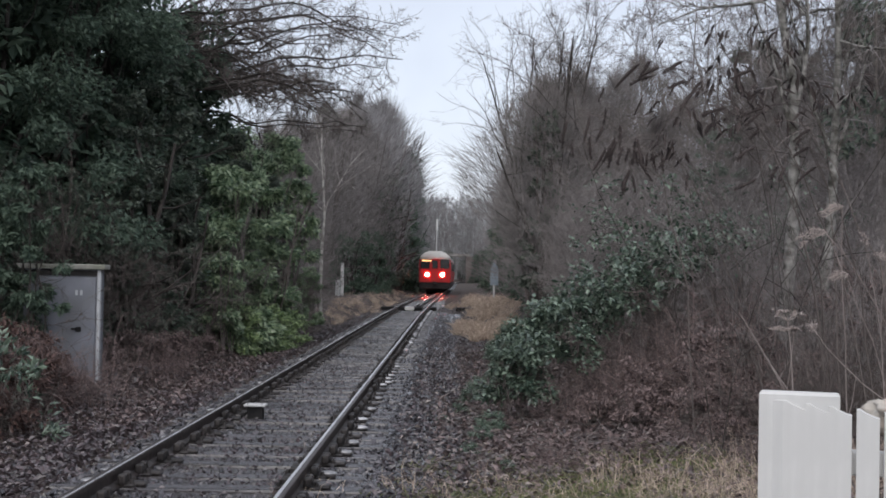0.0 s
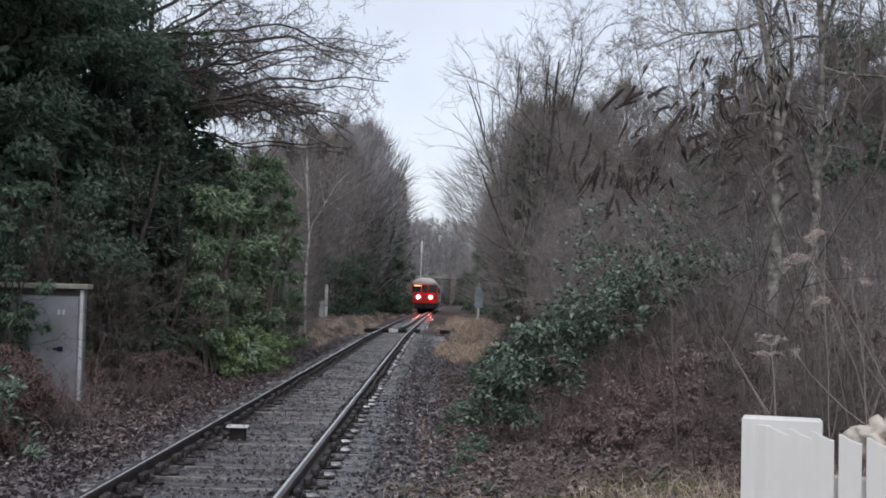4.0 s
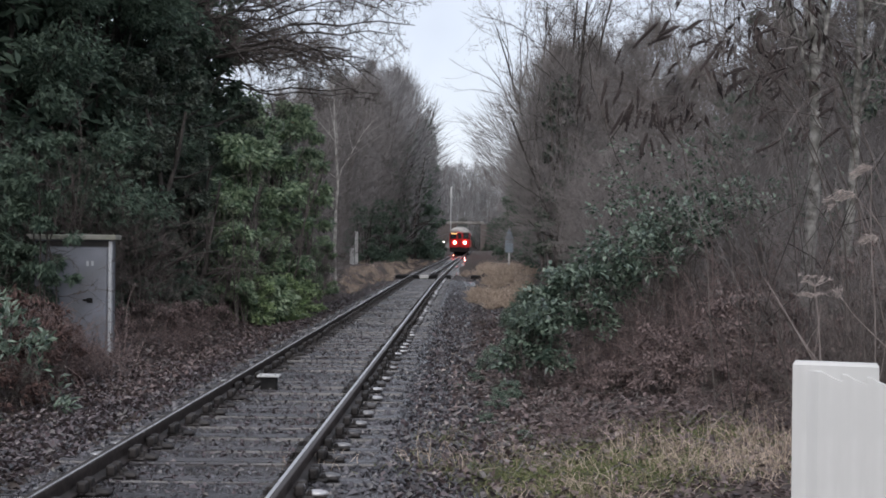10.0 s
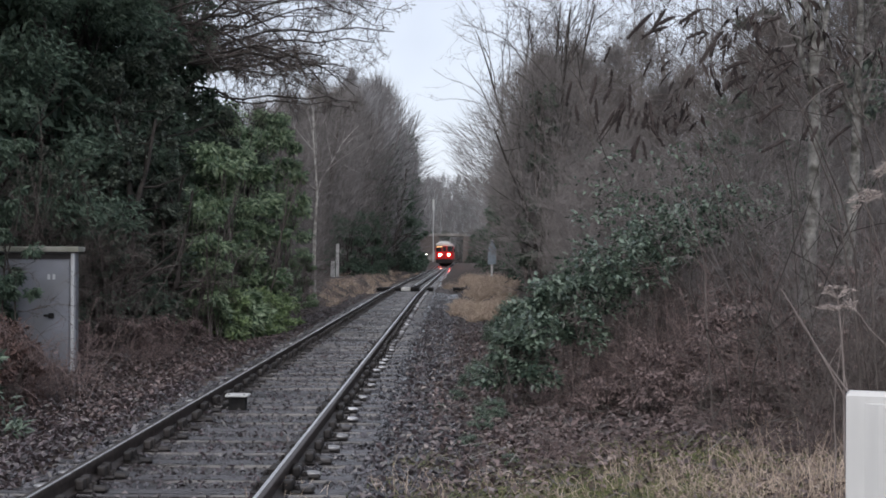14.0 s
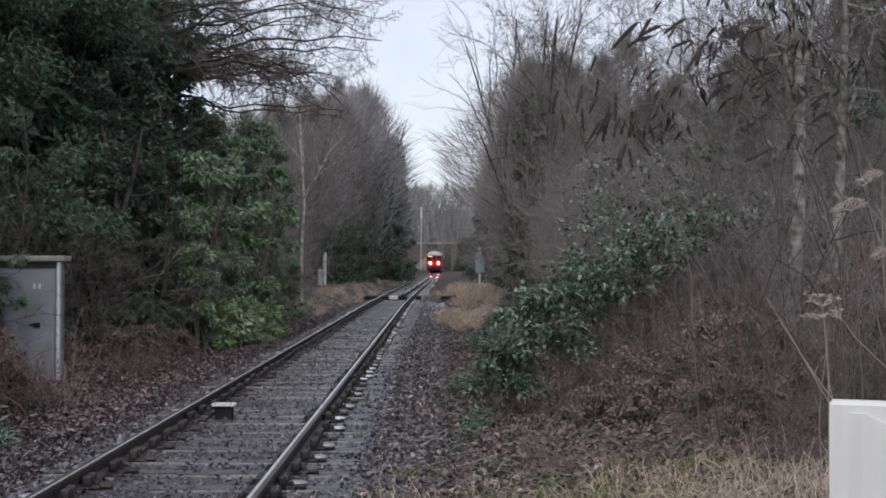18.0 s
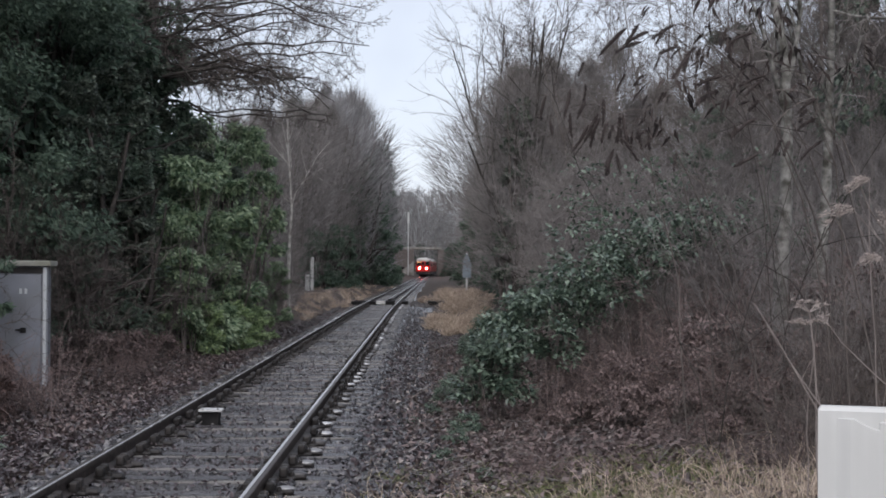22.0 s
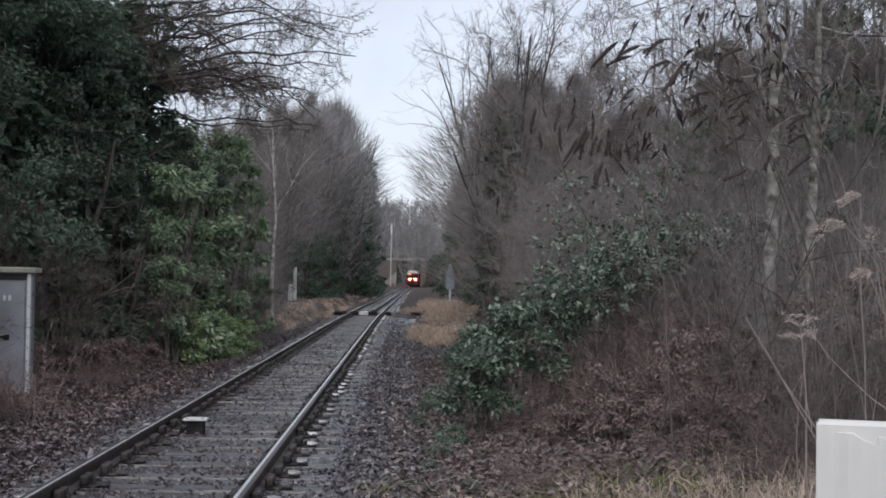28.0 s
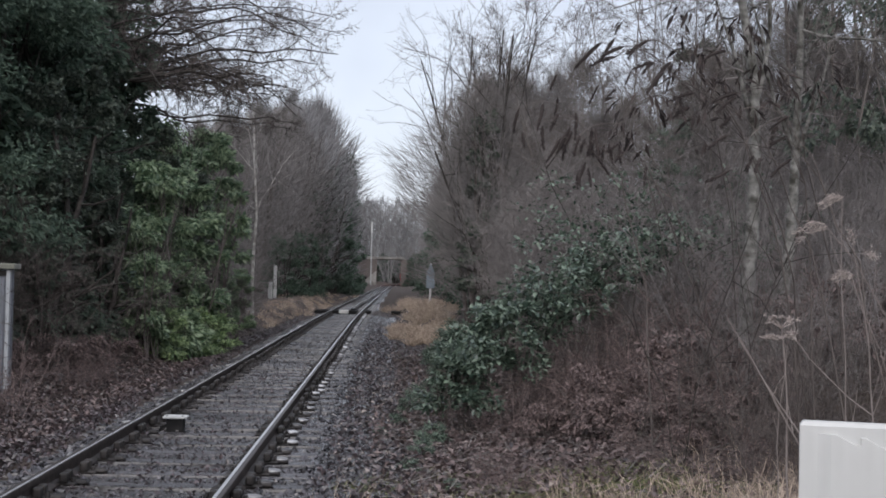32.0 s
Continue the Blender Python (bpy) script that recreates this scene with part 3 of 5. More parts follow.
# ---- grass ----
def blades(rng, x, y, height, width=0.006, lean=0.5, z=None):
    N = len(x)
    root = np.stack([x, y, (ground_z(x, y) if z is None else z) - 0.02], 1)
    h = height * rng.uniform(0.5, 1.25, N)
    d = np.stack([rng.normal(size=N) * lean, rng.normal(size=N) * lean, np.ones(N)], 1)
    mid = root + unit(d) * (h * 0.6)[:, None]
    tip = mid + unit(d + np.stack([rng.normal(size=N) * lean * 2, rng.normal(size=N) * lean * 2, -0.3 * np.ones(N)], 1)) * (h * 0.5)[:, None]
    g = Geo()
    if width > 0.01:
        g.spikes(root, tip, np.full(N, width))
    else:
        g.tubes(np.stack([root, mid, tip], 1), np.stack([np.full(N, width), np.full(N, width * 0.8), np.full(N, 0.0008)], 1), 3)
    return g


def grass_patch(name, rng, cx, cy, rx, ry, n, height, width, mat, label, lean=0.5, clumps=0):
    if clumps:
        px, py = rng.normal(size=clumps) * rx * 0.6 + cx, rng.normal(size=clumps) * ry * 0.6 + cy
        k = rng.integers(0, clumps, n)
        x, y = px[k] + rng.normal(size=n) * rx * 0.10, py[k] + rng.normal(size=n) * rx * 0.10
    else:
        x, y = cx + rng.normal(size=n) * rx * 0.6, cy + rng.normal(size=n) * ry * 0.6
    return tagged(new(name, blades(rng, x, y, height, width, lean).mesh(name, mat)), label, "grass", kind="stuff")


rng = np.random.default_rng(13)
grass_patch("dry_grass", rng, 3.1, 9.6, 1.8, 1.2, 1300, 0.30, 0.0024, M_STRAW, "dry straw-coloured grass by the trackside", 0.3, 70)
grass_patch("dry_grass", rng, 2.0, 9.0, 1.6, 0.8, 1300, 0.2, 0.0028, M_STRAW, "short dry grass among fallen leaves", 0.7, 40)
grass_patch("dry_grass", rng, 2.4, 4.6, 1.6, 1.8, 700, 0.26, 0.004, M_STRAW, "short dry grass round the foot of the fence", 0.6, 50)
grass_patch("green_grass", rng, 1.0, 9.1, 0.9, 0.7, 5000, 0.12, 0.004, M_GRASS, "short green grass among fallen leaves", 0.7)
grass_patch("green_grass", rng, 1.9, 10.4, 1.5, 0.9, 4200, 0.10, 0.004, M_GRASS, "short green grass and moss among fallen leaves", 0.8, 60)
for cx, cy, rx, ry, n in ((1.2, 40, 0.8, 5, 1900), (1.8, 55, 1.1, 8, 2600), (2.0, 72, 1.4, 9, 1800)):
    grass_patch("dry_grass", rng, cx, cy, rx, ry, int(n * 1.05), 0.42, 0.010, M_STRAW, "tall tan dry grass on the verge", 0.6, 46)
for cx, cy, rx, ry, n in ((-4.6, 48, 0.6, 5, 600), (-4.7, 60, 1.0, 6, 1300), (-4.6, 74, 1.2, 9, 2000), (-4.4, 95, 1.2, 10, 1800)):
    grass_patch("dry_grass", rng, cx, cy, rx, ry, int(n * 0.7), 0.26, 0.010, M_STRAW, "tan dry grass on the verge", 0.6, 24)
    grass_patch("dead_grass", rng, cx - 0.3, cy, rx, ry, int(n * 0.7), 0.24, 0.010, M_STALK, "grey-brown dead grass on the verge", 0.7, 40)


# ---- plants ----
def bare_tree(seed, height, spread=0.55, upright=0.03, first=0.25, limbs_n=16, thick=0.02, fine=1.0, mat=None, bark=None, trunks=1, lean=0.0, reach=0.42, lift=0.25, many=(7, 6, 5), aim=(0, 0, 0), bend=1.0, sway=0.06, flare=0.28):
    """Trunk, limbs and twigs of a leafless tree of that height, as two meshes."""
    rng = np.random.default_rng(seed)
    H = height
    start = np.zeros((trunks, 3)) + rng.normal(size=(trunks, 3)) * [0.25, 0.25, 0] * (trunks > 1)
    d = np.tile([lean, 0, 1.0], (trunks, 1)) + rng.normal(size=(trunks, 3)) * (0.05 if trunks == 1 else flare) * [1, 1, 0]
    tr = limbs(rng, start, d, np.full(trunks, H * 0.86), 9, sway, 0.03)
    rt = tapered(np.full(trunks, thick * H * (1 if trunks == 1 else 0.6)), 9, 0.15)
    wood = Geo()
    wood.tubes(tr, rt, 7)
    a = shoots(rng, tr, rt, max(4, limbs_n // trunks), first, 0.97, spread, reach, 0.55, lift)
    l1 = limbs(rng, a[0], a[1] + np.array(aim), a[2], 7, 0.13 * bend, upright)
    r1 = tapered(np.clip(a[3], 0.012, None), 7, 0.25)
    wood.tubes(l1, r1, 5)
    b = shoots(rng, l1, r1, many[0], 0.12, 1.0, 0.6, 0.5, 0.6, 0.1)
    l2 = limbs(rng, b[0], b[1], b[2], 5, 0.16 * bend, upright)
    r2 = tapered(np.clip(b[3], 0.007, None), 5, 0.3)
    wood.tubes(l2, r2, 4)
    fineg = Geo()
    c = shoots(rng, l2, r2, int(many[1] * fine), 0.1, 1.0, 0.7, 0.55, 0.7, 0.05)
    l3 = limbs(rng, c[0], c[1], c[2], 3, 0.2, upright)
    r3 = tapered(np.clip(c[3], 0.005, 0.012), 3, 0.4)
    fineg.tubes(l3, r3, 3)
    e = shoots(rng, l3, r3, int(many[2] * fine), 0.1, 1.0, 0.8, 0.6, 0.8, 0.05)
    fineg.spikes(e[0], e[0] + e[1] * e[2][:, None], np.clip(e[3], 0.0035, 0.006))
    return wood.mesh("trunk", bark or M_BARK, True), fineg.mesh("crown", mat or M_TWIG)


def arching_tree(seed, height, lean, n_limbs, reach, low, mat, bark):
    """A leaning leafless tree whose long limbs arch over to one side and end in drooping, tangled twigs."""
    rng = np.random.default_rng(seed)
    tr = limbs(rng, np.zeros((2, 3)) + rng.normal(size=(2, 3)) * [0.2, 0.2, 0], np.array([[lean, 0, 1.0], [lean * 2.2, 0.15, 1.0]]), np.array([height, height * 0.8]), 10, 0.06, 0.02)
    rt = tapered(np.array([0.15, 0.11]), 10, 0.25)
    w = Geo()
    w.tubes(tr, rt, 7)
    k = rng.integers(0, 2, n_limbs)
    j = rng.integers(int(low * 9), 10, n_limbs)
    far = rng.uniform(0.35, 1.0, n_limbs) * reach
    a = tr[k, j]
    top = a + np.stack([far * 0.55, rng.normal(size=n_limbs) * 0.6, rng.uniform(0.2, 1.9, n_limbs)], 1)
    end = a + np.stack([far, rng.normal(size=n_limbs) * 2.2, rng.uniform(-1.6, 1.9, n_limbs)], 1)
    u = np.linspace(0, 1, 13)[None, :, None]
    crook = np.cumsum(rng.normal(size=(n_limbs, 13, 3)), 1) * 0.12 * np.sin(u * math.pi * 0.75)
    l1 = a[:, None] * (1 - u) ** 2 + 2 * top[:, None] * u * (1 - u) + end[:, None] * u ** 2 + crook
    r1 = tapered(rng.uniform(0.03, 0.062, n_limbs), 13, 0.22)
    w.tubes(l1, r1, 6)
    b = shoots(rng, l1, r1, 16, 0.25, 1.0, 1.1, 0.24, 0.5, 0.05)
    l2 = limbs(rng, b[0], b[1], b[2], 7, 0.4, -0.04)
    r2 = tapered(np.clip(b[3], 0.007, 0.022), 7, 0.35)
    w.tubes(l2, r2, 4)
    c = shoots(rng, l2, r2, 9, 0.1, 1.0, 1.0, 0.42, 0.7, 0.0)
    l3 = limbs(rng, c[0], c[1], c[2], 5, 0.4, -0.04)
    r3 = tapered(np.clip(c[3], 0.005, 0.009), 5, 0.5)
    f = Geo()
    f.tubes(l3, r3, 3)
    e = shoots(rng, l3, r3, 5, 0.1, 1.0, 1.0, 0.5, 0.8)
    f.spikes(e[0], e[0] + e[1] * e[2][:, None], np.clip(e[3], 0.004, 0.006))
    return w.mesh("trunk", bark, True), f.mesh("crown", mat)


def thicket(seed, height, radius, stems, arch, mat, fine=1.0, thick=0.008):
    """A tangle of arching leafless stems."""
    rng = np.random.default_rng(seed)
    start = rng.normal(size=(stems, 3)) * [radius * 0.45, radius * 0.45, 0]
    d = np.stack([rng.normal(size=stems) * 0.35, rng.normal(size=stems) * 0.35, np.ones(stems)], 1) + start * 0.25 / radius
    s = limbs(rng, start, d, height * rng.uniform(0.7, 1.5, stems), 8, 0.14, -arch)
    r = tapered(rng.uniform(0.6, 1.4, stems) * thick, 8, 0.3)
    g = Geo()
    g.tubes(s, r, 4)
    a = shoots(rng, s, r, int(9 * fine), 0.15, 1.0, 0.7, 0.33, 0.7, 0.05)
    l1 = limbs(rng, a[0], a[1], a[2], 4, 0.22, -arch * 0.5)
    r1 = tapered(np.clip(a[3], 0.003, None), 4, 0.4)
    f = Geo()
    f.tubes(l1, r1, 3)
    b = shoots(rng, l1, r1, int(8 * fine), 0.1, 1.0, 0.8, 0.5, 0.8)
    f.spikes(b[0], b[0] + b[1] * b[2][:, None], np.clip(b[3], 0.0028, 0.005))
    return g.mesh("branchwork", mat, True), f.mesh("crown", mat)


def shoot_mass(seed, height, rx, n, length, r, mat, bark=None, low=0.05, narrow=0.45, stems=5, spread=0.35):
    """A tree dense with fine shoots that all strive up and outwards: stems and limbs, and the shoots inside an egg-shaped, lobed outline."""
    rng = np.random.default_rng(seed)
    z0 = height * low
    st = limbs(rng, rng.normal(size=(stems, 3)) * [rx * 0.12, rx * 0.12, 0], np.stack([rng.normal(size=stems) * 0.16, rng.normal(size=stems) * 0.16, np.ones(stems)], 1), np.full(stems, height * 0.85), 8, 0.05, 0.02)
    rt = tapered(np.full(stems, 0.011 * height), 8, 0.12)
    w = Geo()
    w.tubes(st, rt, 5)
    a = shoots(rng, st, rt, 7, 0.35, 0.95, 0.4, 0.28, 0.4, 0.7)
    w.tubes(limbs(rng, a[0], a[1], a[2], 5, 0.12, 0.08), tapered(np.clip(a[3], 0.01, None), 5, 0.2), 4)
    u = rng.uniform(0, 1, n) ** 0.9
    ang = rng.uniform(0, 2 * np.pi, n)
    lobe = 1 + 0.14 * np.sin(3 * ang + 9 * u) + 0.10 * np.sin(7 * ang - 14 * u + 1) + 0.07 * np.sin(23 * u + 4 * ang)
    prof = (narrow + (1 - narrow) * smooth(0.0, 0.45, u)) * np.sqrt(np.clip(1 - smooth(0.45, 1.0, u) ** 1.6, 0.01, 1))
    rr = rx * prof * lobe * rng.uniform(0.0, 1.0, n) ** 0.42
    root = np.stack([np.cos(ang) * rr, np.sin(ang) * rr, z0 + (height - z0 - length * 0.6) * u], 1)
    d = unit(np.stack([np.cos(ang) * rr / rx, np.sin(ang) * rr / rx, np.full(n, 0.75)], 1) + rng.normal(size=(n, 3)) * spread)
    g = Geo()
    g.spikes(root, root + d * (length * rng.uniform(0.4, 1.3, n))[:, None], r * rng.uniform(0.6, 1.3, n))
    return w.mesh("trunk", bark or mat, True), g.mesh("crown", mat)


def clumps(rng, n_clumps, n, rx, ry, z0, z1, squash=0.75, shell=0.5, top_taper=0.75):
    """Leaf places in uneven clumps inside an upright mass; also the way out of it."""
    u = rng.uniform(0, 1, n_clumps)
    a = rng.uniform(0, 2 * np.pi, n_clumps)
    rr = np.sqrt(rng.uniform(shell * shell, 1, n_clumps)) * (1 - top_taper * u ** 2.2)
    c = np.stack([np.cos(a) * rr * rx, np.sin(a) * rr * ry, z0 + (z1 - z0) * u], 1)
    k = rng.integers(0, n_clumps, n)
    s = rng.uniform(0.12, 0.30, n_clumps)[k] * (rx + ry) * 0.5
    o = unit(rng.normal(size=(n, 3))) * (rng.uniform(0.2, 1.0, n) ** 0.6)[:, None] * s[:, None]
    o[:, 2] *= squash
    at = c[k] + o
    out = unit(np.stack([at[:, 0] / rx, at[:, 1] / ry, 0.3 * np.ones(n)], 1)) + unit(o) * 0.6
    return at, out


def leafy(seed, rx, ry, z0, z1, n_clumps, n, size, mat, width=0.45, droop=0.2, stems=14, thick=0.03, shell=0.45, top_taper=0.75, curl=0.2, bark=None, flat=0.4):
    """An evergreen mass: woody stems and leaves in clumps."""
    rng = np.random.default_rng(seed)
    at, out = clumps(rng, n_clumps, n, rx, ry, z0, z1, 0.75, shell, top_taper)
    g = Geo()
    g.leaves(rng, at, size, droop, width, flat, out * [0.8, 0.8, 0.2], curl, out)
    w = Geo()
    st = rng.normal(size=(stems, 3)) * [rx * 0.25, ry * 0.25, 0]
    d = np.stack([rng.normal(size=stems) * 0.4 * rx / max(z1, 0.5), rng.normal(size=stems) * 0.4 * ry / max(z1, 0.5), np.ones(stems)], 1)
    p = limbs(rng, st, d, np.full(stems, z1 * 0.85), 6, 0.12, 0.0)
    r = tapered(np.full(stems, thick), 6, 0.3)
    w.tubes(p, r, 5)
    b = shoots(rng, p, r, 8, 0.25, 1.0, 0.8, 0.3)
    w.tubes(limbs(rng, b[0], b[1], b[2], 4, 0.2, 0), tapered(np.clip(b[3], 0.006, None), 4), 3)
    return w.mesh("branchwork", bark or M_BARK, True), g.mesh("foliage", mat)


def plant(name, meshes, m, label, category, group="", names=("trunk", "crown")):
    ob = thing(name, m, label, category, group)
    for n, me in zip(names, meshes):
        part(n, me, ob, kind="" if n == "trunk" else "stuff")
    return ob


def on_ground(x, y, dz=0.0, rz=0.0, s=1.0):
    return pose(x, y, float(ground_z(x, y)) - 0.05 + dz, 0, 0, rz) @ Matrix.Diagonal((s, s, s, 1))


def spread_out(first, places):
    """Copies of a plant at (x, y, turn, size)."""
    for x, y, rz, s in places:
        c = copy_thing(first, pose(x, y, float(ground_z(x, y)) - 0.05, 0, 0, rz))
        c.scale = (s, s, s)


SL, SN = ("branchwork", "foliage"), ("branchwork", "crown")

# left bank: dark yews behind the cabinet
yew = plant("yew_tree", leafy(21, 2.3, 2.3, 0.3, 9.5, 130, 34000, 0.125, M_YEW, 0.42, 0.5, 5, 0.08, 0.35, 0.55, 0.2, M_DARKBARK), on_ground(-8.0, 19.6), "dense dark green yew tree on the bank", "tree", "yews on the bank", SL)
spread_out(yew, [(-7.3, 22.3, 75, 1.0), (-9.4, 16.8, 160, 1.05), (-7.9, 25.2, 230, 1.05)])
back_yew = plant("yew_tree", leafy(27, 2.3, 2.3, 0.2, 10.5, 150, 9000, 0.32, M_YEW, 0.5, 0.5, 4, 0.08, 0.1, 0.5, 0.2, M_DARKBARK), on_ground(-10.2, 21.5), "tall dense dark yew tree behind the others", "tree", "yews on the bank", SL)
spread_out(back_yew, [(-8.9, 22.6, 60, 0.95), (-11.8, 18.5, 130, 1.1), (-12.4, 24.0, 200, 1.1), (-9.6, 27.0, 280, 1.0), (-9.3, 19.6, 330, 0.9), (-12.0, 30.0, 20, 1.15), (-10.6, 32.0, 250, 1.2), (-9.2, 29.0, 100, 0.8), (-7.1, 30.5, 310, 0.76), (-6.9, 26.9, 150, 0.63), (-6.9, 138.0, 40, 1.35), (-6.7, 150.0, 190, 1.5), (-6.8, 160.0, 300, 1.6)])
holly = plant("holly_bush", leafy(25, 1.4, 1.4, 0.1, 4.2, 46, 6500, 0.15, M_YEW, 0.6, 0.3, 5, 0.05, 0.4, 0.6, 0.2, M_DARKBARK), on_ground(-7.6, 97.0, 0, 0, 1.3), "dark evergreen bush beside the line", "bush", "dark evergreens", SL)
spread_out(holly, [(-6.2, 73.0, 20, 0.85), (-6.0, 80.0, 140, 0.95), (-5.7, 87.0, 250, 1.0), (-5.5, 95.0, 60, 1.05), (5.5, 59.0, 120, 1.5), (5.9, 76.0, 260, 1.9), (5.8, 98.0, 10, 2.1), (5.0, 48.0, 80, 1.3), (5.9, 66, 0, 1.8), (-5.7, 118, 40, 1.9), (-5.5, 128, 240, 2.2), (6.3, 122, 140, 2.1), (-5.6, 142, 140, 2.3), (6.6, 150, 40, 2.0)])
bough = plant("yew_bough", leafy(26, 0.46, 0.35, 0.0, 2.6, 46, 4600, 0.10, M_YEW, 0.42, 0.9, 4, 0.015, 0.0, 0.2, 0.2, M_DARKBARK), on_ground(-6.12, 16.85, 0.7), "low dark green yew growth hanging over the cabinet", "bush", "", SL)
spread_out(bough, [(-6.8, 16.9, 100, 1.15)])
# ivy-covered trunks
ivy = plant("ivy_clad_tree", leafy(22, 0.95, 0.95, 0.4, 7.2, 60, 9500, 0.12, M_IVY, 0.7, 0.5, 3, 0.14, 0.5, 0.5, 0.2, M_DARKBARK), on_ground(-6.6, 26.5), "tree trunk thickly covered with dark ivy", "tree", "ivy-clad trees", SL)
spread_out(ivy, [(-6.3, 20.0, 170, 0.46), (-6.0, 21.6, 40, 0.5), (-6.1, 23.3, 220, 0.55), (-5.7, 24.8, 310, 0.5), (-6.35, 27.6, 20, 0.85), (-6.0, 24.3, 90, 0.78), (-5.95, 25.6, 250, 0.55), (-6.2, 22.6, 300, 0.7), (-5.6, 30.5, 300, 0.72), (-4.9, 31.5, 60, 0.6), (-6.4, 30.0, 80, 0.75), (-7.4, 29.0, 190, 0.9), (-6.8, 36.0, 140, 0.7), (4.4, 50, 200, 0.85), (9.5, 22, 250, 0.8), (7.9, 31.5, 30, 0.95), (10.4, 30.0, 160, 1.0), (4.9, 70, 20, 1.15), (5.2, 84, 140, 1.2), (-5.7, 92, 60, 1.05), (-5.35, 99, 200, 1.3), (-5.2, 106, 310, 1.5), (-5.3, 113, 120, 1.55)])
# laurels
laurel = plant("laurel_bush", leafy(23, 1.15, 1.3, 0.15, 4.6, 40, 8000, 0.19, M_LAUREL, 0.42, 0.6, 14, 0.03, 0.3, 0.7), on_ground(-5.2, 27.2, 0, 0, 0.92), "tall glossy green laurel bush", "bush", "laurels on the bank", SL)
spread_out(laurel, [(-4.95, 26.2, 40, 0.5), (-4.95, 29.8, 100, 0.95), (-5.75, 33.0, 220, 1.0), (-6.2, 36.2, 310, 1.1), (-5.2, 25.9, 60, 0.62), (-4.8, 28.6, 160, 0.58), (-6.8, 39.5, 140, 1.25), (-7.0, 36.0, 250, 1.3), (-7.2, 42, 20, 1.4), (-5.75, 38.6, 80, 0.5), (-5.35, 40.2, 200, 0.47), (-4.95, 42.0, 330, 0.44)])
tall = plant("laurel_bush", leafy(29, 1.15, 1.1, 2.5, 6.7, 34, 5200, 0.19, M_LAUREL, 0.42, 0.6, 10, 0.04, 0.3, 0.6), on_ground(-5.0, 35.0, 0, 0, 0.86), "tall laurel with its leaves high on bare stems", "bush", "laurels on the bank", SL)
spread_out(tall, [(-5.5, 38.2, 120, 0.88)])
low = plant("low_laurel", leafy(24, 1.0, 0.8, 0.05, 1.2, 40, 3500, 0.14, M_SHOOT, 0.42, 0.2, 10, 0.012, 0.2, 0.5), on_ground(-4.8, 26.8, 0, 0, 0.9), "low bright green laurel shoots", "bush", "low laurels", SL)
spread_out(low, [(-4.2, 29.4, 20, 0.75), (-4.55, 28.2, 90, 0.9), (-4.4, 30.8, 200, 0.85)])
spray = plant("evergreen_spray", leafy(28, 0.5, 0.4, 0.05, 0.85, 16, 330, 0.115, M_BRAMBLE, 0.36, -0.5, 9, 0.006, 0.1, 0.3), on_ground(-4.75, 12.4), "sparse broad-leaved evergreen seedlings in dead bracken", "bush", "evergreen seedlings", SL)
spread_out(spray, [(-5.3, 13.0, 120, 1.1), (-5.6, 12.2, 220, 1.0), (-4.9, 11.2, 300, 0.7), (-5.9, 13.6, 60, 1.2)])

# bare trees
wide = plant("bare_tree", arching_tree(31, 9.6, 0.10, 19, 7.2, 0.66, M_DARKTWIG, M_DARKBARK), on_ground(-8.3, 28.5), "leafless tree with limbs arching over the track", "tree", "bare trees")
spread_out(wide, [(-8.8, 33.5, 8, 1.1)])
oak = plant("bare_tree", bare_tree(34, 13.5, 0.8, 0.0, 0.22, 26, 0.0085, 1.0, M_DARKTWIG, None, 2, 0.0, 0.42, 0.25, (8, 6, 5), (0, 0, 0), 1.5), on_ground(8.2, 25.0, 0, 200, 0.9), "leafless tree with wide spreading branches", "tree", "bare trees")
spread_out(oak, [(11.0, 19.0, 40, 0.85), (6.8, 36.0, 320, 0.85), (13.5, 27.0, 150, 1.0), (5.6, 50, 250, 1.05), (7.2, 19.0, 90, 0.62), (6.4, 25.5, 260, 0.55), (9.4, 18.2, 160, 0.62), (5.6, 22.0, 30, 0.52), (8.8, 21.5, 310, 0.7), (6.0, 27.0, 100, 0.6), (7.6, 30.0, 220, 0.75), (4.8, 33.0, 10, 0.7)])
fan = plant("bare_tree", bare_tree(38, 13.0, 0.42, 0.03, 0.42, 30, 0.016, 0.8, M_DARKTWIG, M_DARKBARK, 6, -0.02, 0.5, 0.25, (6, 5, 4), (-0.15, 0, 0.1), 1.5, 0.06, 0.26), on_ground(3.4, 47.2), "leafless tree with branches fanning out above a dense crown", "tree", "bare trees")
spread_out(fan, [(4.6, 52.5, 140, 1.0)])
ball = plant("bare_tree", shoot_mass(35, 9.2, 2.95, 8600, 1.0, 0.009, M_TWIG_PALE, M_DARKTWIG, 0.2, 0.3, 6), on_ground(3.4, 44.6), "round leafless tree thick with fine upright shoots", "tree", "bare trees")
spread_out(ball, [(5.1, 48.5, 70, 1.0), (5.9, 43.0, 200, 0.55), (4.9, 39.5, 130, 0.52), (7.6, 40.0, 20, 0.75)])
plant("ivy_clad_tree", leafy(30, 0.75, 0.75, 0.6, 7.6, 60, 3400, 0.17, M_IVY, 0.6, 0.2, 3, 0.1, 0.3, 0.5, 0.2, M_DARKBARK), on_ground(3.25, 43.4), "ivy growing up through a leafless tree", "tree", "ivy-clad trees", SL)
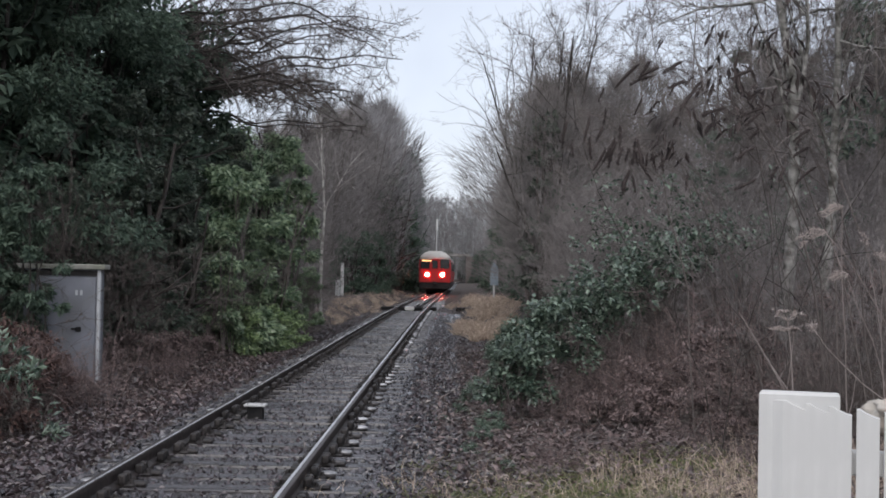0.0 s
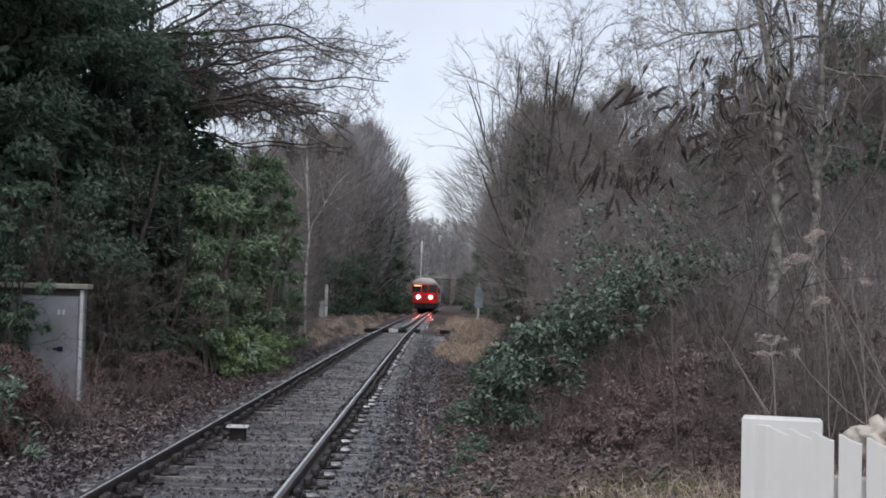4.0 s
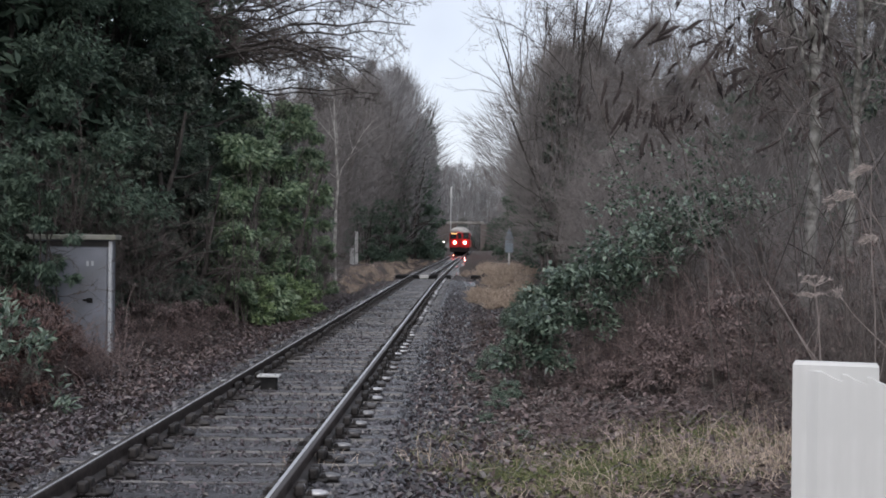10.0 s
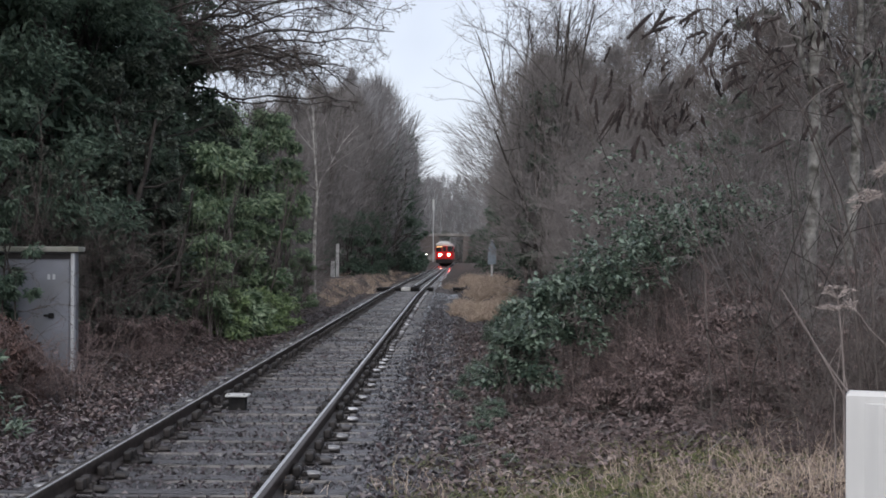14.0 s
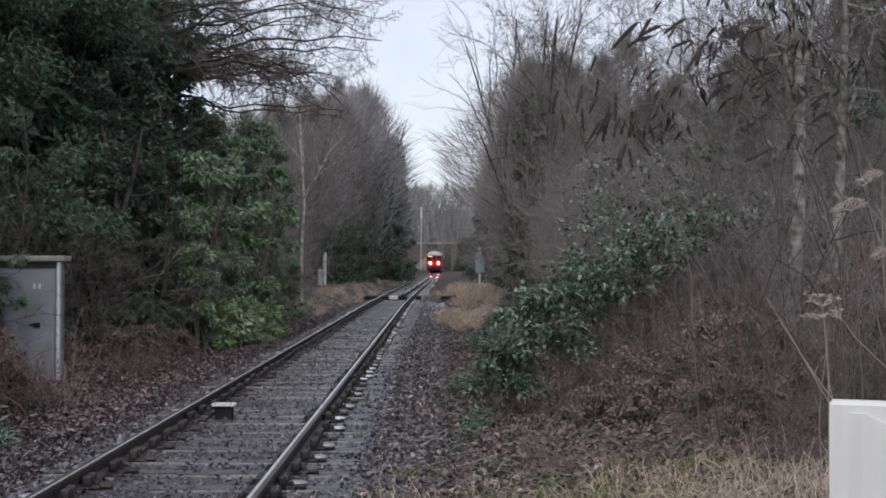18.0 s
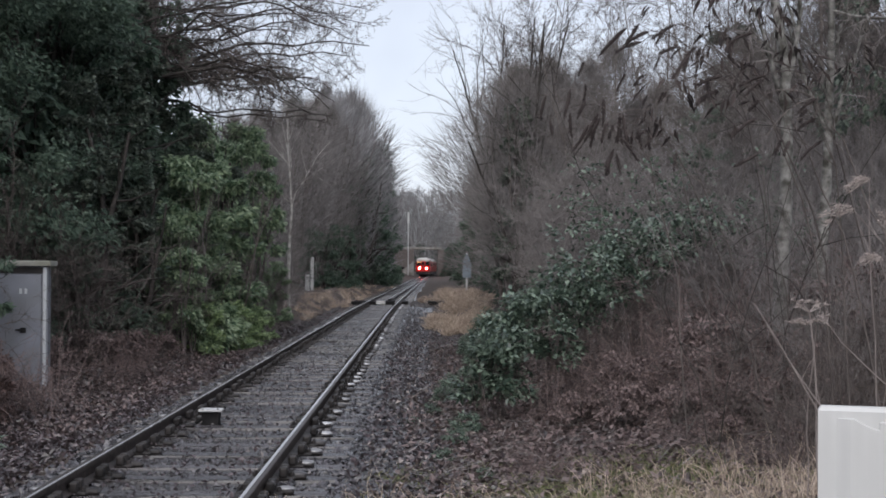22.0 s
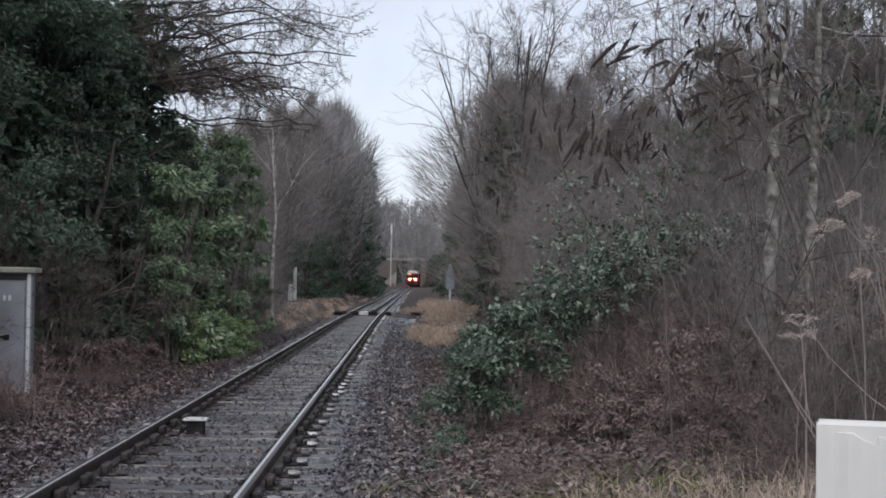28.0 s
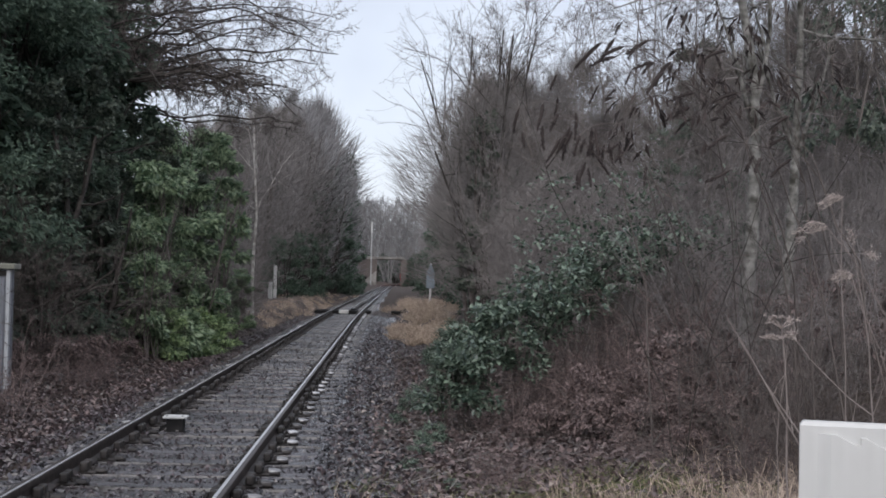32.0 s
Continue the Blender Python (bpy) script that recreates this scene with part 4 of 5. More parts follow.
copse = plant("bare_tree", shoot_mass(39, 6.0, 1.7, 6000, 0.75, 0.0055, M_TWIG, M_DARKTWIG, 0.05, 0.7, 7, 0.45), on_ground(7.5, 28.5), "dense leafless grey-brown scrub tree", "tree", "scrub trees on the bank")
spread_out(copse, [(8.9, 27.0, 60, 1.05), (10.3, 28.5, 150, 1.0), (11.4, 25.5, 250, 1.1), (4.4, 31.5, 20, 0.62), (5.7, 30.0, 100, 0.42), (6.6, 24.0, 200, 0.7), (8.4, 22.5, 310, 0.78), (9.8, 21.5, 80, 0.85), (3.9, 36.0, 170, 0.7), (5.6, 33.0, 40, 1.0), (9.6, 33.0, 220, 1.2)])
hedge = plant("bare_tree", shoot_mass(33, 10.5, 2.3, 4600, 1.1, 0.0115, M_TWIG_PALE, M_DARKTWIG, 0.02, 0.75, 5, 0.6), on_ground(-6.8, 50.0, 0, 0, 0.7), "dense twiggy brown leafless tree beside the line", "tree", "trees along the line")
places = []
rp = random.Random(8)
y = 53.0
while y < 290:
    tx = float(track_x(y))
    s = min(1.65, (2.0 + 0.118 * y) / 10.5)
    wide_by = 1.6 if y > 105 else 0.0
    tall_s = min(2.2, s + 0.045 * max(0.0, y - 75) / 10.5)
    places.append((tx - rp.uniform(5.9, 6.9) - 0.4 * wide_by - 4.2 * (y > 165), y, rp.uniform(0, 360), tall_s * rp.uniform(0.92, 1.08)))
    places.append((tx + rp.uniform(7.6, 8.4) + wide_by + 1.0 * (y > 165), y + rp.uniform(-2, 2), rp.uniform(0, 360), s * rp.uniform(0.9, 1.05)))
    y += 7.0 if y < 100 else 14.0
for i in range(16):
    places.append((-16 + i * 2.1, 318 + 22 * rp.random(), rp.uniform(0, 360), rp.uniform(1.95, 2.3)))
places += [(6.4, 48, 150, 0.9), (-8.4, 56.0, 70, 0.7), (-9.0, 66.0, 200, 0.82), (-8.6, 76.0, 20, 0.95), (-8.8, 90.0, 250, 1.1), (8.0, 52, 90, 1.0), (6.2, 78, 40, 1.3), (6.8, 90, 140, 1.4), 
           (4.5, 50.5, 30, 0.86), (4.8, 55.5, 130, 0.95), (5.3, 52.5, 250, 1.0),
           (-7.0, 92, 40, 1.3), (-7.0, 99, 160, 1.42), (-7.2, 108, 80, 1.55), (-7.2, 124, 230, 1.85), (-7.2, 140, 330, 2.0), (0.5, 321, 20, 1.5), (2.5, 330, 140, 1.75), (5.0, 326, 260, 1.7), (-2.0, 328, 70, 1.9), (7.0, 332, 0, 1.9), (-5.5, 333, 180, 2.2), (-3.6, 338, 90, 2.2)]
spread_out(hedge, [p for p in places if p[1] < 98])
# Trees from about 100 m on take the twig colour with haze in it.
far_tree = plant("bare_tree", shoot_mass(36, 10.5, 2.3, 2400, 1.2, 0.016, M_TWIG_HAZED, M_DARKTWIG, 0.02, 0.75, 4, 0.28), on_ground(-5.9, 132.0), "dense twiggy brown leafless tree beside the line", "tree", "trees along the line")
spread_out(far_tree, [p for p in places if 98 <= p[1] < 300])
back_tree = plant("bare_tree", shoot_mass(37, 10.5, 2.6, 1000, 1.3, 0.019, M_TWIG_HAZED, M_TWIG_HAZED, 0.0, 0.8, 4, 0.45), on_ground(-18, 326.0, 0, 0, 1.6), "tall dense leafless tree beyond the bridge", "tree", "trees beyond the bridge")
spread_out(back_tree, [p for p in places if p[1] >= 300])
spread_out(holly, [(6.6, 280, 90, 1.7), (8.2, 277, 200, 2.0), (-9.0, 276, 150, 2.0), (-3.5, 322, 0, 1.6), (-0.5, 324, 70, 1.7), (2.5, 324, 140, 1.6), (13.0, 322, 60, 1.8)])
scrub = plant("scrub_bush", thicket(44, 3.2, 1.6, 26, 0.05, M_TWIG_PALE, 0.9, 0.014), on_ground(-6.4, 47.0), "dense leafless brown scrub beside the line", "shrub", "scrub along the line", SN)
sp = []
for y in (52, 58, 65, 74, 86, 100, 120, 145):
    tx = float(track_x(y))
    sp.append((tx - rp.uniform(6.4, 7.0), y + 2, rp.uniform(0, 360), rp.uniform(0.7, 1.0)))
    sp.append((tx + rp.uniform(6.4, 7.2), y, rp.uniform(0, 360), rp.uniform(1.0, 1.4)))
for x, y in ((-5.6, 39.0), (-5.3, 42.5), (-5.5, 45.5), (-5.9, 50.0)):
    sp.append((x, y, rp.uniform(0, 360), rp.uniform(0.38, 0.5)))
for x, y in ((5.2, 36), (5.2, 33), (6.0, 41), (5.8, 29), (5.8, 38)):
    sp.append((x, y, rp.uniform(0, 360), rp.uniform(0.9, 1.3)))
spread_out(scrub, sp)

# right bank: brown thickets, brambles
bush = plant("leafless_thicket", thicket(41, 2.4, 1.3, 30, 0.07, M_TWIG, 0.88, 0.006), on_ground(4.4, 15.5), "tangled leafless grey-brown shrub", "shrub", "shrubs on the bank", SN)
bp = []
rp = random.Random(9)
for i in range(30):
    yy = rp.uniform(18.6, 34)
    bp.append((rp.uniform(2.4, 3.6) + (yy - 18) * 0.07 + rp.random() ** 1.3 * 7.0, yy, rp.uniform(0, 360), rp.uniform(0.85, 1.25) + (yy - 18) * 0.025))
for i in range(10):
    bp.append((rp.uniform(4.6, 8.0), rp.uniform(13.8, 18), rp.uniform(0, 360), rp.uniform(0.6, 0.95)))
bp += [(4.0, 13.5, 40, 0.7), (4.7, 13.7, 140, 0.75), (5.3, 13.3, 240, 0.75), (4.4, 13.0, 300, 0.55)]
for i in range(4):
    bp.append((rp.uniform(-8.5, -6.2), rp.uniform(30, 44), rp.uniform(0, 360), rp.uniform(0.5, 0.9)))
spread_out(bush, bp)
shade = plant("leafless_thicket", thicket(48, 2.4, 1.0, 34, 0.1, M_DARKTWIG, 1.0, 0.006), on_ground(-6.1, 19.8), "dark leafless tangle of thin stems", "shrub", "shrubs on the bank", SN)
spread_out(shade, [(-6.4, 22.4, 100, 0.8), (-6.8, 18.7, 50, 1.1), (-5.9, 34.8, 0, 0.8), (-5.9, 32.0, 80, 0.8), (-6.3, 37.5, 190, 0.9), (-6.6, 31.0, 270, 1.1), (3.2, 10.6, 30, 0.5), (3.8, 11.0, 140, 0.55), (4.3, 11.6, 250, 0.6)])
bracken = plant("dead_bracken", thicket(42, 0.9, 0.9, 32, 0.22, M_BRACKEN, 0.6, 0.005), on_ground(3.3, 13.6), "brown dead bracken and bramble stems", "bracken", "dead bracken", SN)
bp = []
for i in range(6):
    bp.append((rp.uniform(2.2, 6.5), rp.uniform(13.6, 16.4), rp.uniform(0, 360), rp.uniform(0.4, 0.85)))
for i in range(12):
    bp.append((rp.uniform(-7.0, -4.9), rp.uniform(12.8, 16.4), rp.uniform(0, 360), rp.uniform(0.6, 1.0)))
for i in range(10):
    bp.append((rp.uniform(-6.2, -4.3), rp.uniform(18.2, 26.0), rp.uniform(0, 360), rp.uniform(0.45, 0.75)))
bp += [(-6.4, 16.4, 0, 0.6), (-6.05, 16.5, 80, 0.5), (-6.6, 16.0, 160, 0.8), (-5.8, 15.8, 220, 0.6), (-6.2, 15.4, 300, 0.8), (-5.0, 14.6, 20, 0.75), (-5.4, 14.9, 100, 0.9), (-5.8, 14.6, 200, 1.0), (-5.2, 14.0, 260, 0.7), (-4.8, 15.2, 330, 0.5), (-5.6, 13.6, 40, 0.7)]
bp += [(1.3, 14.3, 30, 0.5), (1.7, 14.6, 120, 0.6), (2.1, 15.0, 210, 0.75), (2.6, 15.4, 300, 0.9), (3.1, 15.7, 60, 1.0), (3.6, 16.0, 150, 1.15), (4.2, 16.3, 240, 1.25), (2.4, 14.2, 10, 0.7), (3.2, 14.6, 100, 0.9), (4.8, 15.2, 190, 1.2), (5.6, 15.6, 280, 1.3), (2.9, 13.2, 45, 0.6), (3.6, 12.8, 135, 0.65), (4.2, 13.6, 225, 0.85)]
for i in range(18):
    bp.append((rp.uniform(0.9, 4.0), rp.uniform(9.6, 13.0), rp.uniform(0, 360), rp.uniform(0.22, 0.42)))
spread_out(bracken, bp)
mound = plant("dead_bracken", leafy(47, 0.75, 0.6, 0.02, 0.8, 40, 2600, 0.085, M_BRACKEN, 0.4, 0.6, 20, 0.006, 0.0, 0.6), on_ground(5.6, 14.6), "collapsed mound of dead brown bracken", "bracken", "dead bracken", SL)
# Left-bank mounds, coloured dark to stand for shade from the yews.
shaded_mound = plant("dead_bracken", leafy(49, 0.75, 0.6, 0.02, 0.8, 40, 2600, 0.085, M_BRACKEN_SHADED, 0.4, 0.6, 20, 0.006, 0.0, 0.6), on_ground(-5.85, 15.9), "red-brown bracken mound, coloured darker for the shade of the yews", "bracken", "dead bracken", SL)
spread_out(shaded_mound, [(-6.05, 16.65, 40, 0.8), (-5.65, 16.75, 110, 0.5), (-6.35, 16.5, 250, 1.15), (-5.75, 16.2, 10, 0.7), (-6.3, 15.4, 80, 1.0), (-5.6, 15.2, 160, 0.9), (-5.9, 14.4, 240, 1.1), (-5.2, 14.4, 300, 0.8), (-5.25, 13.3, 20, 0.85), (-6.4, 13.8, 90, 1.2), (-5.0, 12.4, 200, 0.7)])
spread_out(mound, [(-5.4, 20.4, 30, 0.75), (-5.2, 22.2, 130, 0.7), (-5.0, 24.0, 230, 0.6), (-5.9, 19.4, 300, 0.7), (3.3, 14.8, 60, 0.5), (4.1, 14.3, 150, 0.55), (2.7, 15.0, 220, 0.45), (5.0, 14.0, 300, 0.6), (3.7, 13.6, 10, 0.35), (1.7, 13.9, 40, 0.5), (2.2, 13.4, 100, 0.6), (2.7, 13.0, 200, 0.55), (2.4, 14.4, 330, 0.75), (3.0, 14.0, 120, 0.8), (3.5, 14.6, 210, 0.95), (3.4, 12.9, 290, 0.6), (4.2, 13.2, 70, 0.75), (4.7, 14.6, 160, 1.0), (5.4, 13.6, 250, 0.8), (2.9, 12.2, 20, 0.4), (3.9, 12.2, 180, 0.5)])
bramble = plant("bramble_bush", leafy(43, 1.1, 1.1, 0.05, 1.3, 52, 3000, 0.125, M_BRAMBLE, 0.55, 0.1, 16, 0.008, 0.1, 0.6, 0.2, None, 1.3), on_ground(1.25, 24.0, 0, 0, 0.5), "dark green bramble bush with glossy leaves", "bush", "brambles", SL)
spread_out(bramble, [(0.35, 13.4, 80, 0.15), (0.2, 12.2, 10, 0.12), (0.5, 14.3, 60, 0.2), (0.1, 16.0, 200, 0.13), (0.55, 11.2, 150, 0.1), (0.3, 17.4, 250, 0.2), (0.45, 19.5, 40, 0.2), (-0.1, 14.6, 300, 0.1), (0.85, 18.0, 20, 0.3), (0.9, 20.5, 110, 0.32), (1.6, 24.0, 40, 0.5), (1.2, 27.0, 300, 0.4), (1.6, 29.5, 150, 0.45), (1.8, 33, 30, 0.5)])


def bramble_drift(seed, x, y, z, rx, ry, rz, n, stems):
    """Bramble leaves lying over scrub between z - rz and z + rz, on stems that rise from the ground."""
    g0 = float(ground_z(x, y)) - 0.05
    lo, hi = max(0.04, z - rz - g0), z + rz - g0
    plant("bramble_bush", leafy(seed, rx, ry, lo, hi, 44, int(n * 1.35), 0.085, M_BRAMBLE, 0.62, 0.1, stems, 0.005, 0.0, 0.35, 0.2, M_DARKTWIG, 2.2), pose(x, y, g0), "bramble with glossy dark green leaves spreading up the bank", "bush", "brambles on the bank", SL)


for k, (x, y, z, rx, ry, rz, n) in enumerate(((0.82, 15.0, 0.34, 0.42, 0.5, 0.36, 900), (1.05, 15.2, 0.54, 0.5, 0.6, 0.46, 1400), (1.42, 15.5, 0.84, 0.62, 0.6, 0.44, 1450), (1.85, 16.0, 1.24, 0.66, 0.6, 0.34, 1150), (2.35, 16.4, 1.52, 0.7, 0.6, 0.31, 950),
                                              (2.95, 16.9, 1.80, 0.75, 0.6, 0.29, 760), (3.6, 17.3, 2.06, 0.8, 0.6, 0.28, 620), (4.3, 17.8, 2.3, 0.85, 0.6, 0.32, 480), (2.3, 17.3, 1.9, 0.8, 0.5, 0.3, 220), (3.0, 17.9, 2.2, 0.8, 0.5, 0.4, 360), (5.3, 17.4, 2.0, 0.9, 0.6, 0.5, 300), (3.2, 19.2, 2.75, 1.3, 0.7, 0.55, 420), (4.7, 19.4, 2.8, 1.4, 0.7, 0.6, 420), (6.0, 18.8, 2.4, 1.3, 0.7, 0.7, 380))):
    bramble_drift(430 + k, x, y, z, rx, ry, rz, n, 12)


# ---- lineside cabinet ----
def cabinet():
    ob = thing("lineside_cabinet", pose(-5.29, 17.5, float(ground_z(-5.3, 17.6)) - 0.12, 0, 0, 9) @ Matrix.Diagonal((1, 1, 1.05, 1)), "grey metal equipment cabinet with a pale roof, half hidden by bushes", "cabinet")
    part("body", bm_mesh("body", box(-1.1, 0.02, 0.0, 0, 0.52, 1.72, 0.008), M_GREY), ob)
    door = part("door", bm_mesh("door", box(-1.06, -0.004, 0.12, -0.06, 0.022, 1.60, 0.006), M_GREY), ob)
    bm = box(-0.34, -0.03, 0.83, -0.26, 0.0, 0.90, 0.006)
    box(-0.40, -0.045, 0.855, -0.30, -0.028, 0.885, 0.005, bm)
    part("handle", bm_mesh("handle", bm, M_BLACK), door, "black recessed door handle")
    for nx in (-0.355, -0.285):
        part("notice", bm_mesh("notice", box(nx, -0.010, 1.35, nx + 0.035, -0.0045, 1.42), M_GREY_SIDE), door, "small pale unreadable marking")
    part("vent_strip", bm_mesh("vent_strip", box(-1.08, -0.002, 1.625, -0.045, 0.024, 1.70, 0.003), M_TRAIN_DARK), ob, "dark ventilation gap under the roof")
    # The strip's pale tone stands for light on the side facing the track.
    part("corner_trim", bm_mesh("corner_trim", box(-0.038, -0.012, 0.02, 0.012, 0.16, 1.71, 0.005), M_GREY_SIDE), ob, "metal corner trim, coloured paler for the lit side")
    bm = box(-1.20, -0.10, 1.72, 0.08, 0.62, 1.79, 0.008)
    for v in bm.verts:
        if v.co.z < 1.75:
            v.co.x *= 0.96
            v.co.y = 0.26 + (v.co.y - 0.26) * 0.94
    part("roof", bm_mesh("roof", bm, M_GREY_ROOF), ob, "weathered pale overhanging roof")
    part("plinth", bm_mesh("plinth", box(-1.14, -0.03, -0.25, 0.03, 0.56, 0.03, 0.01), M_CONCRETE), ob, "concrete plinth")
    return ob


cabinet()


# ---- small railway things ----
def rail_box():
    ob = thing("track_box", pose(-2.36, 13.9, -0.14), "small dark box with a pale lid beside the rail", "box")
    part("body", bm_mesh("body", box(-0.095, -0.05, -0.12, 0.095, 0.09, 0.135, 0.01), M_BLACK), ob)
    part("lid", bm_mesh("lid", box(-0.13, -0.09, 0.135, 0.13, 0.12, 0.16, 0.006), M_PLATE), ob, "pale metal lid")
    for x in (-0.085, 0.085):
        part("bolt", bm_mesh("bolt", rod((x, -0.06, 0.16), (x, -0.06, 0.168), 0.01), M_BLACK), ob)
    part("cable", bm_mesh("cable", rod((-0.1, 0, 0.05), (-0.24, 0.05, -0.05), 0.018), M_BLACK), ob)


rail_box()


def foot_crossing():
    ob = thing("foot_crossing", pose(float(track_x(60)), 60, 0), "dark boarded foot crossing over the rails", "crossing")
    b = bm_mesh("board", box(-0.148, -0.9, -0.14, 0.148, 0.9, 0.006, 0.01), M_BLACK)
    for x in (-1.35, -1.05, -0.52, -0.22, 0.08, 0.38, 1.05, 2.3, 2.6):
        o = part("board", b, ob)
        o.matrix_basis = pose(x, 0, 0)
    part("pale_block", bm_mesh("pale_block", box(-0.32, -0.96, -0.14, 0.12, -0.45, 0.035, 0.02), M_WHITE), ob, "pale block between the rails")


foot_crossing()


def marker_post():
    z = float(ground_z(-6.25, 70))
    ob = thing("marker_post", pose(-6.25, 70, z - 0.05), "white wooden marker post in the grass", "post")
    part("post", bm_mesh("post", box(-0.09, -0.06, 0, 0.09, 0.06, 1.9, 0.015), M_WHITE), ob)
    ob2 = thing("marker_post", pose(-6.42, 69, z - 0.05), "short pale marker post in the grass", "post")
    part("post", bm_mesh("post", box(-0.12, -0.07, 0, 0.12, 0.07, 0.95, 0.02), M_PLATE), ob2)


marker_post()


def trackside_sign():
    ob = thing("trackside_sign", pose(2.45, 70, float(ground_z(2.45, 70)) - 0.05), "grey sign board on a pale post", "sign")
    part("post", bm_mesh("post", rod((0, 0, 0), (0, 0, 2.35), 0.06), M_PLATE), ob)
    bm = bmesh.new()
    pts = [(-0.23, 0.95), (0.23, 0.95), (0.23, 1.8), (0.0, 2.35), (-0.23, 1.8)]
    f = bm.faces.new([bm.verts.new((x, -0.08, z)) for x, z in pts])
    ext = bmesh.ops.extrude_face_region(bm, geom=[f])
    bmesh.ops.translate(bm, vec=(0, 0.04, 0), verts=[v for v in ext["geom"] if isinstance(v, bmesh.types.BMVert)])
    bmesh.ops.recalc_face_normals(bm, faces=bm.faces)
    part("board", bm_mesh("board", bm, M_SIGN), ob, "plain grey pointed board")


trackside_sign()


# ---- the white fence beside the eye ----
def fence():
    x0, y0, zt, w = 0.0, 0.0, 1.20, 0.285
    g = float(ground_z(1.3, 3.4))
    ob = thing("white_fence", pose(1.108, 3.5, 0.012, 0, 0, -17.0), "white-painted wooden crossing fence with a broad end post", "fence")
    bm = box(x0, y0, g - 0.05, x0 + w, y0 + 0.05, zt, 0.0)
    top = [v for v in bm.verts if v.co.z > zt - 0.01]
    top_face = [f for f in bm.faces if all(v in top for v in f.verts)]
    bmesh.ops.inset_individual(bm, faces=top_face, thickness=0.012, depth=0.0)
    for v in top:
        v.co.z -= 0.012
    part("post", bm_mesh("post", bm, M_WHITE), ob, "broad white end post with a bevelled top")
    n = 20
    for i in range(n):
        u = i * 0.081
        x, y = x0 + 0.085 + u, y0 - 0.004
        bm = bmesh.new()
        wd = 0.081 if i < 2 else 0.079
        prof = [(0, 0.0), (0.012, 0.001), (wd * 0.45, -0.014), (wd * 0.8, -0.026), (wd, -0.029)]
        zs = zt - 0.034 - 0.007 * i
        front = [bm.verts.new((px, 0, zs + pz)) for px, pz in prof] + [bm.verts.new((wd, 0, g + 0.06)), bm.verts.new((0, 0, g + 0.06))]
        f = bm.faces.new(front)
        ext = bmesh.ops.extrude_face_region(bm, geom=[f])
        bmesh.ops.translate(bm, vec=(0.0, 0.02, 0.004), verts=[v for v in ext["geom"] if isinstance(v, bmesh.types.BMVert)])
        bmesh.ops.recalc_face_normals(bm, faces=bm.faces)
        if i == 0:
            for v in bm.verts:
                if v.co.y > 0.01 and v.co.x < 0.005:
                    v.co.x -= 0.07
        gap = 0.014 if i >= 3 else 0.0
        o = part("paling", bm_mesh("paling", bm, M_WHITE), ob)
        o.matrix_basis = pose(x + (gap * (i - 2) if i >= 3 else 0), y - 0.006, 0)
    for z in (0.35, 0.95):
        bm = box(0, -0.025, z - 0.045, 1.55, 0.025, z + 0.045, 0.006)
        o = part("fence_rail", bm_mesh("fence_rail", bm, M_WHITE), ob)
        o.matrix_basis = pose(x0 + w * 0.9, y0 + 0.045, 0)


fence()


# ---- dry weeds, seed heads ----
def weed(seed, height, heads, lean, thick=0.006):
    rng = np.random.default_rng(seed)
    st = limbs(rng, np.zeros((1, 3)), np.array([[lean, 0, 1.0]]), np.array([height]), 9, 0.05, 0.0)
    r = tapered(np.array([thick]), 9, 0.45)
    g = Geo()
    g.tubes(st, r, 5)
    a = shoots(rng, st, r, heads, 0.35, 1.0, 0.5, 0.4, 0.8, 0.3)
    l1 = limbs(rng, a[0], a[1], a[2], 5, 0.10, -0.02)
    g.tubes(l1, tapered(np.clip(a[3], 0.002, None), 5, 0.5), 4)
    heads = []
    ends = np.concatenate([l1[:, -1], st[:, -1]])
    for p in ends:
        h, n = Geo(), 90
        way = np.array([rng.choice([-1.0, 1.0]), rng.normal() * 0.4, rng.normal() * 0.3])
        d = unit(rng.normal(size=(n, 3)) * 0.7 + way)
        root = p + rng.normal(size=(n, 3)) * 0.016 + way * rng.uniform(-0.02, 0.13, (n, 1))
        h.spikes(root, root + d * rng.uniform(0.015, 0.05, (n, 1)), np.full(n, 0.0035))
        heads.append(h.mesh("plume", M_PLUME))
    return g.mesh("stem", M_STALK, True), heads


ob = thing("dry_weed", on_ground(3.3, 8.4, 0.0, 90, 1.1), "dead pale weed stalk with feathery seed plumes", "weed", "dead weeds by the fence")
stem, plumes = weed(51, 1.9, 4, 0.12)
part("stem", stem, ob)
for me in plumes:
    part("plume", me, ob, "pale feathery plume", "stuff")


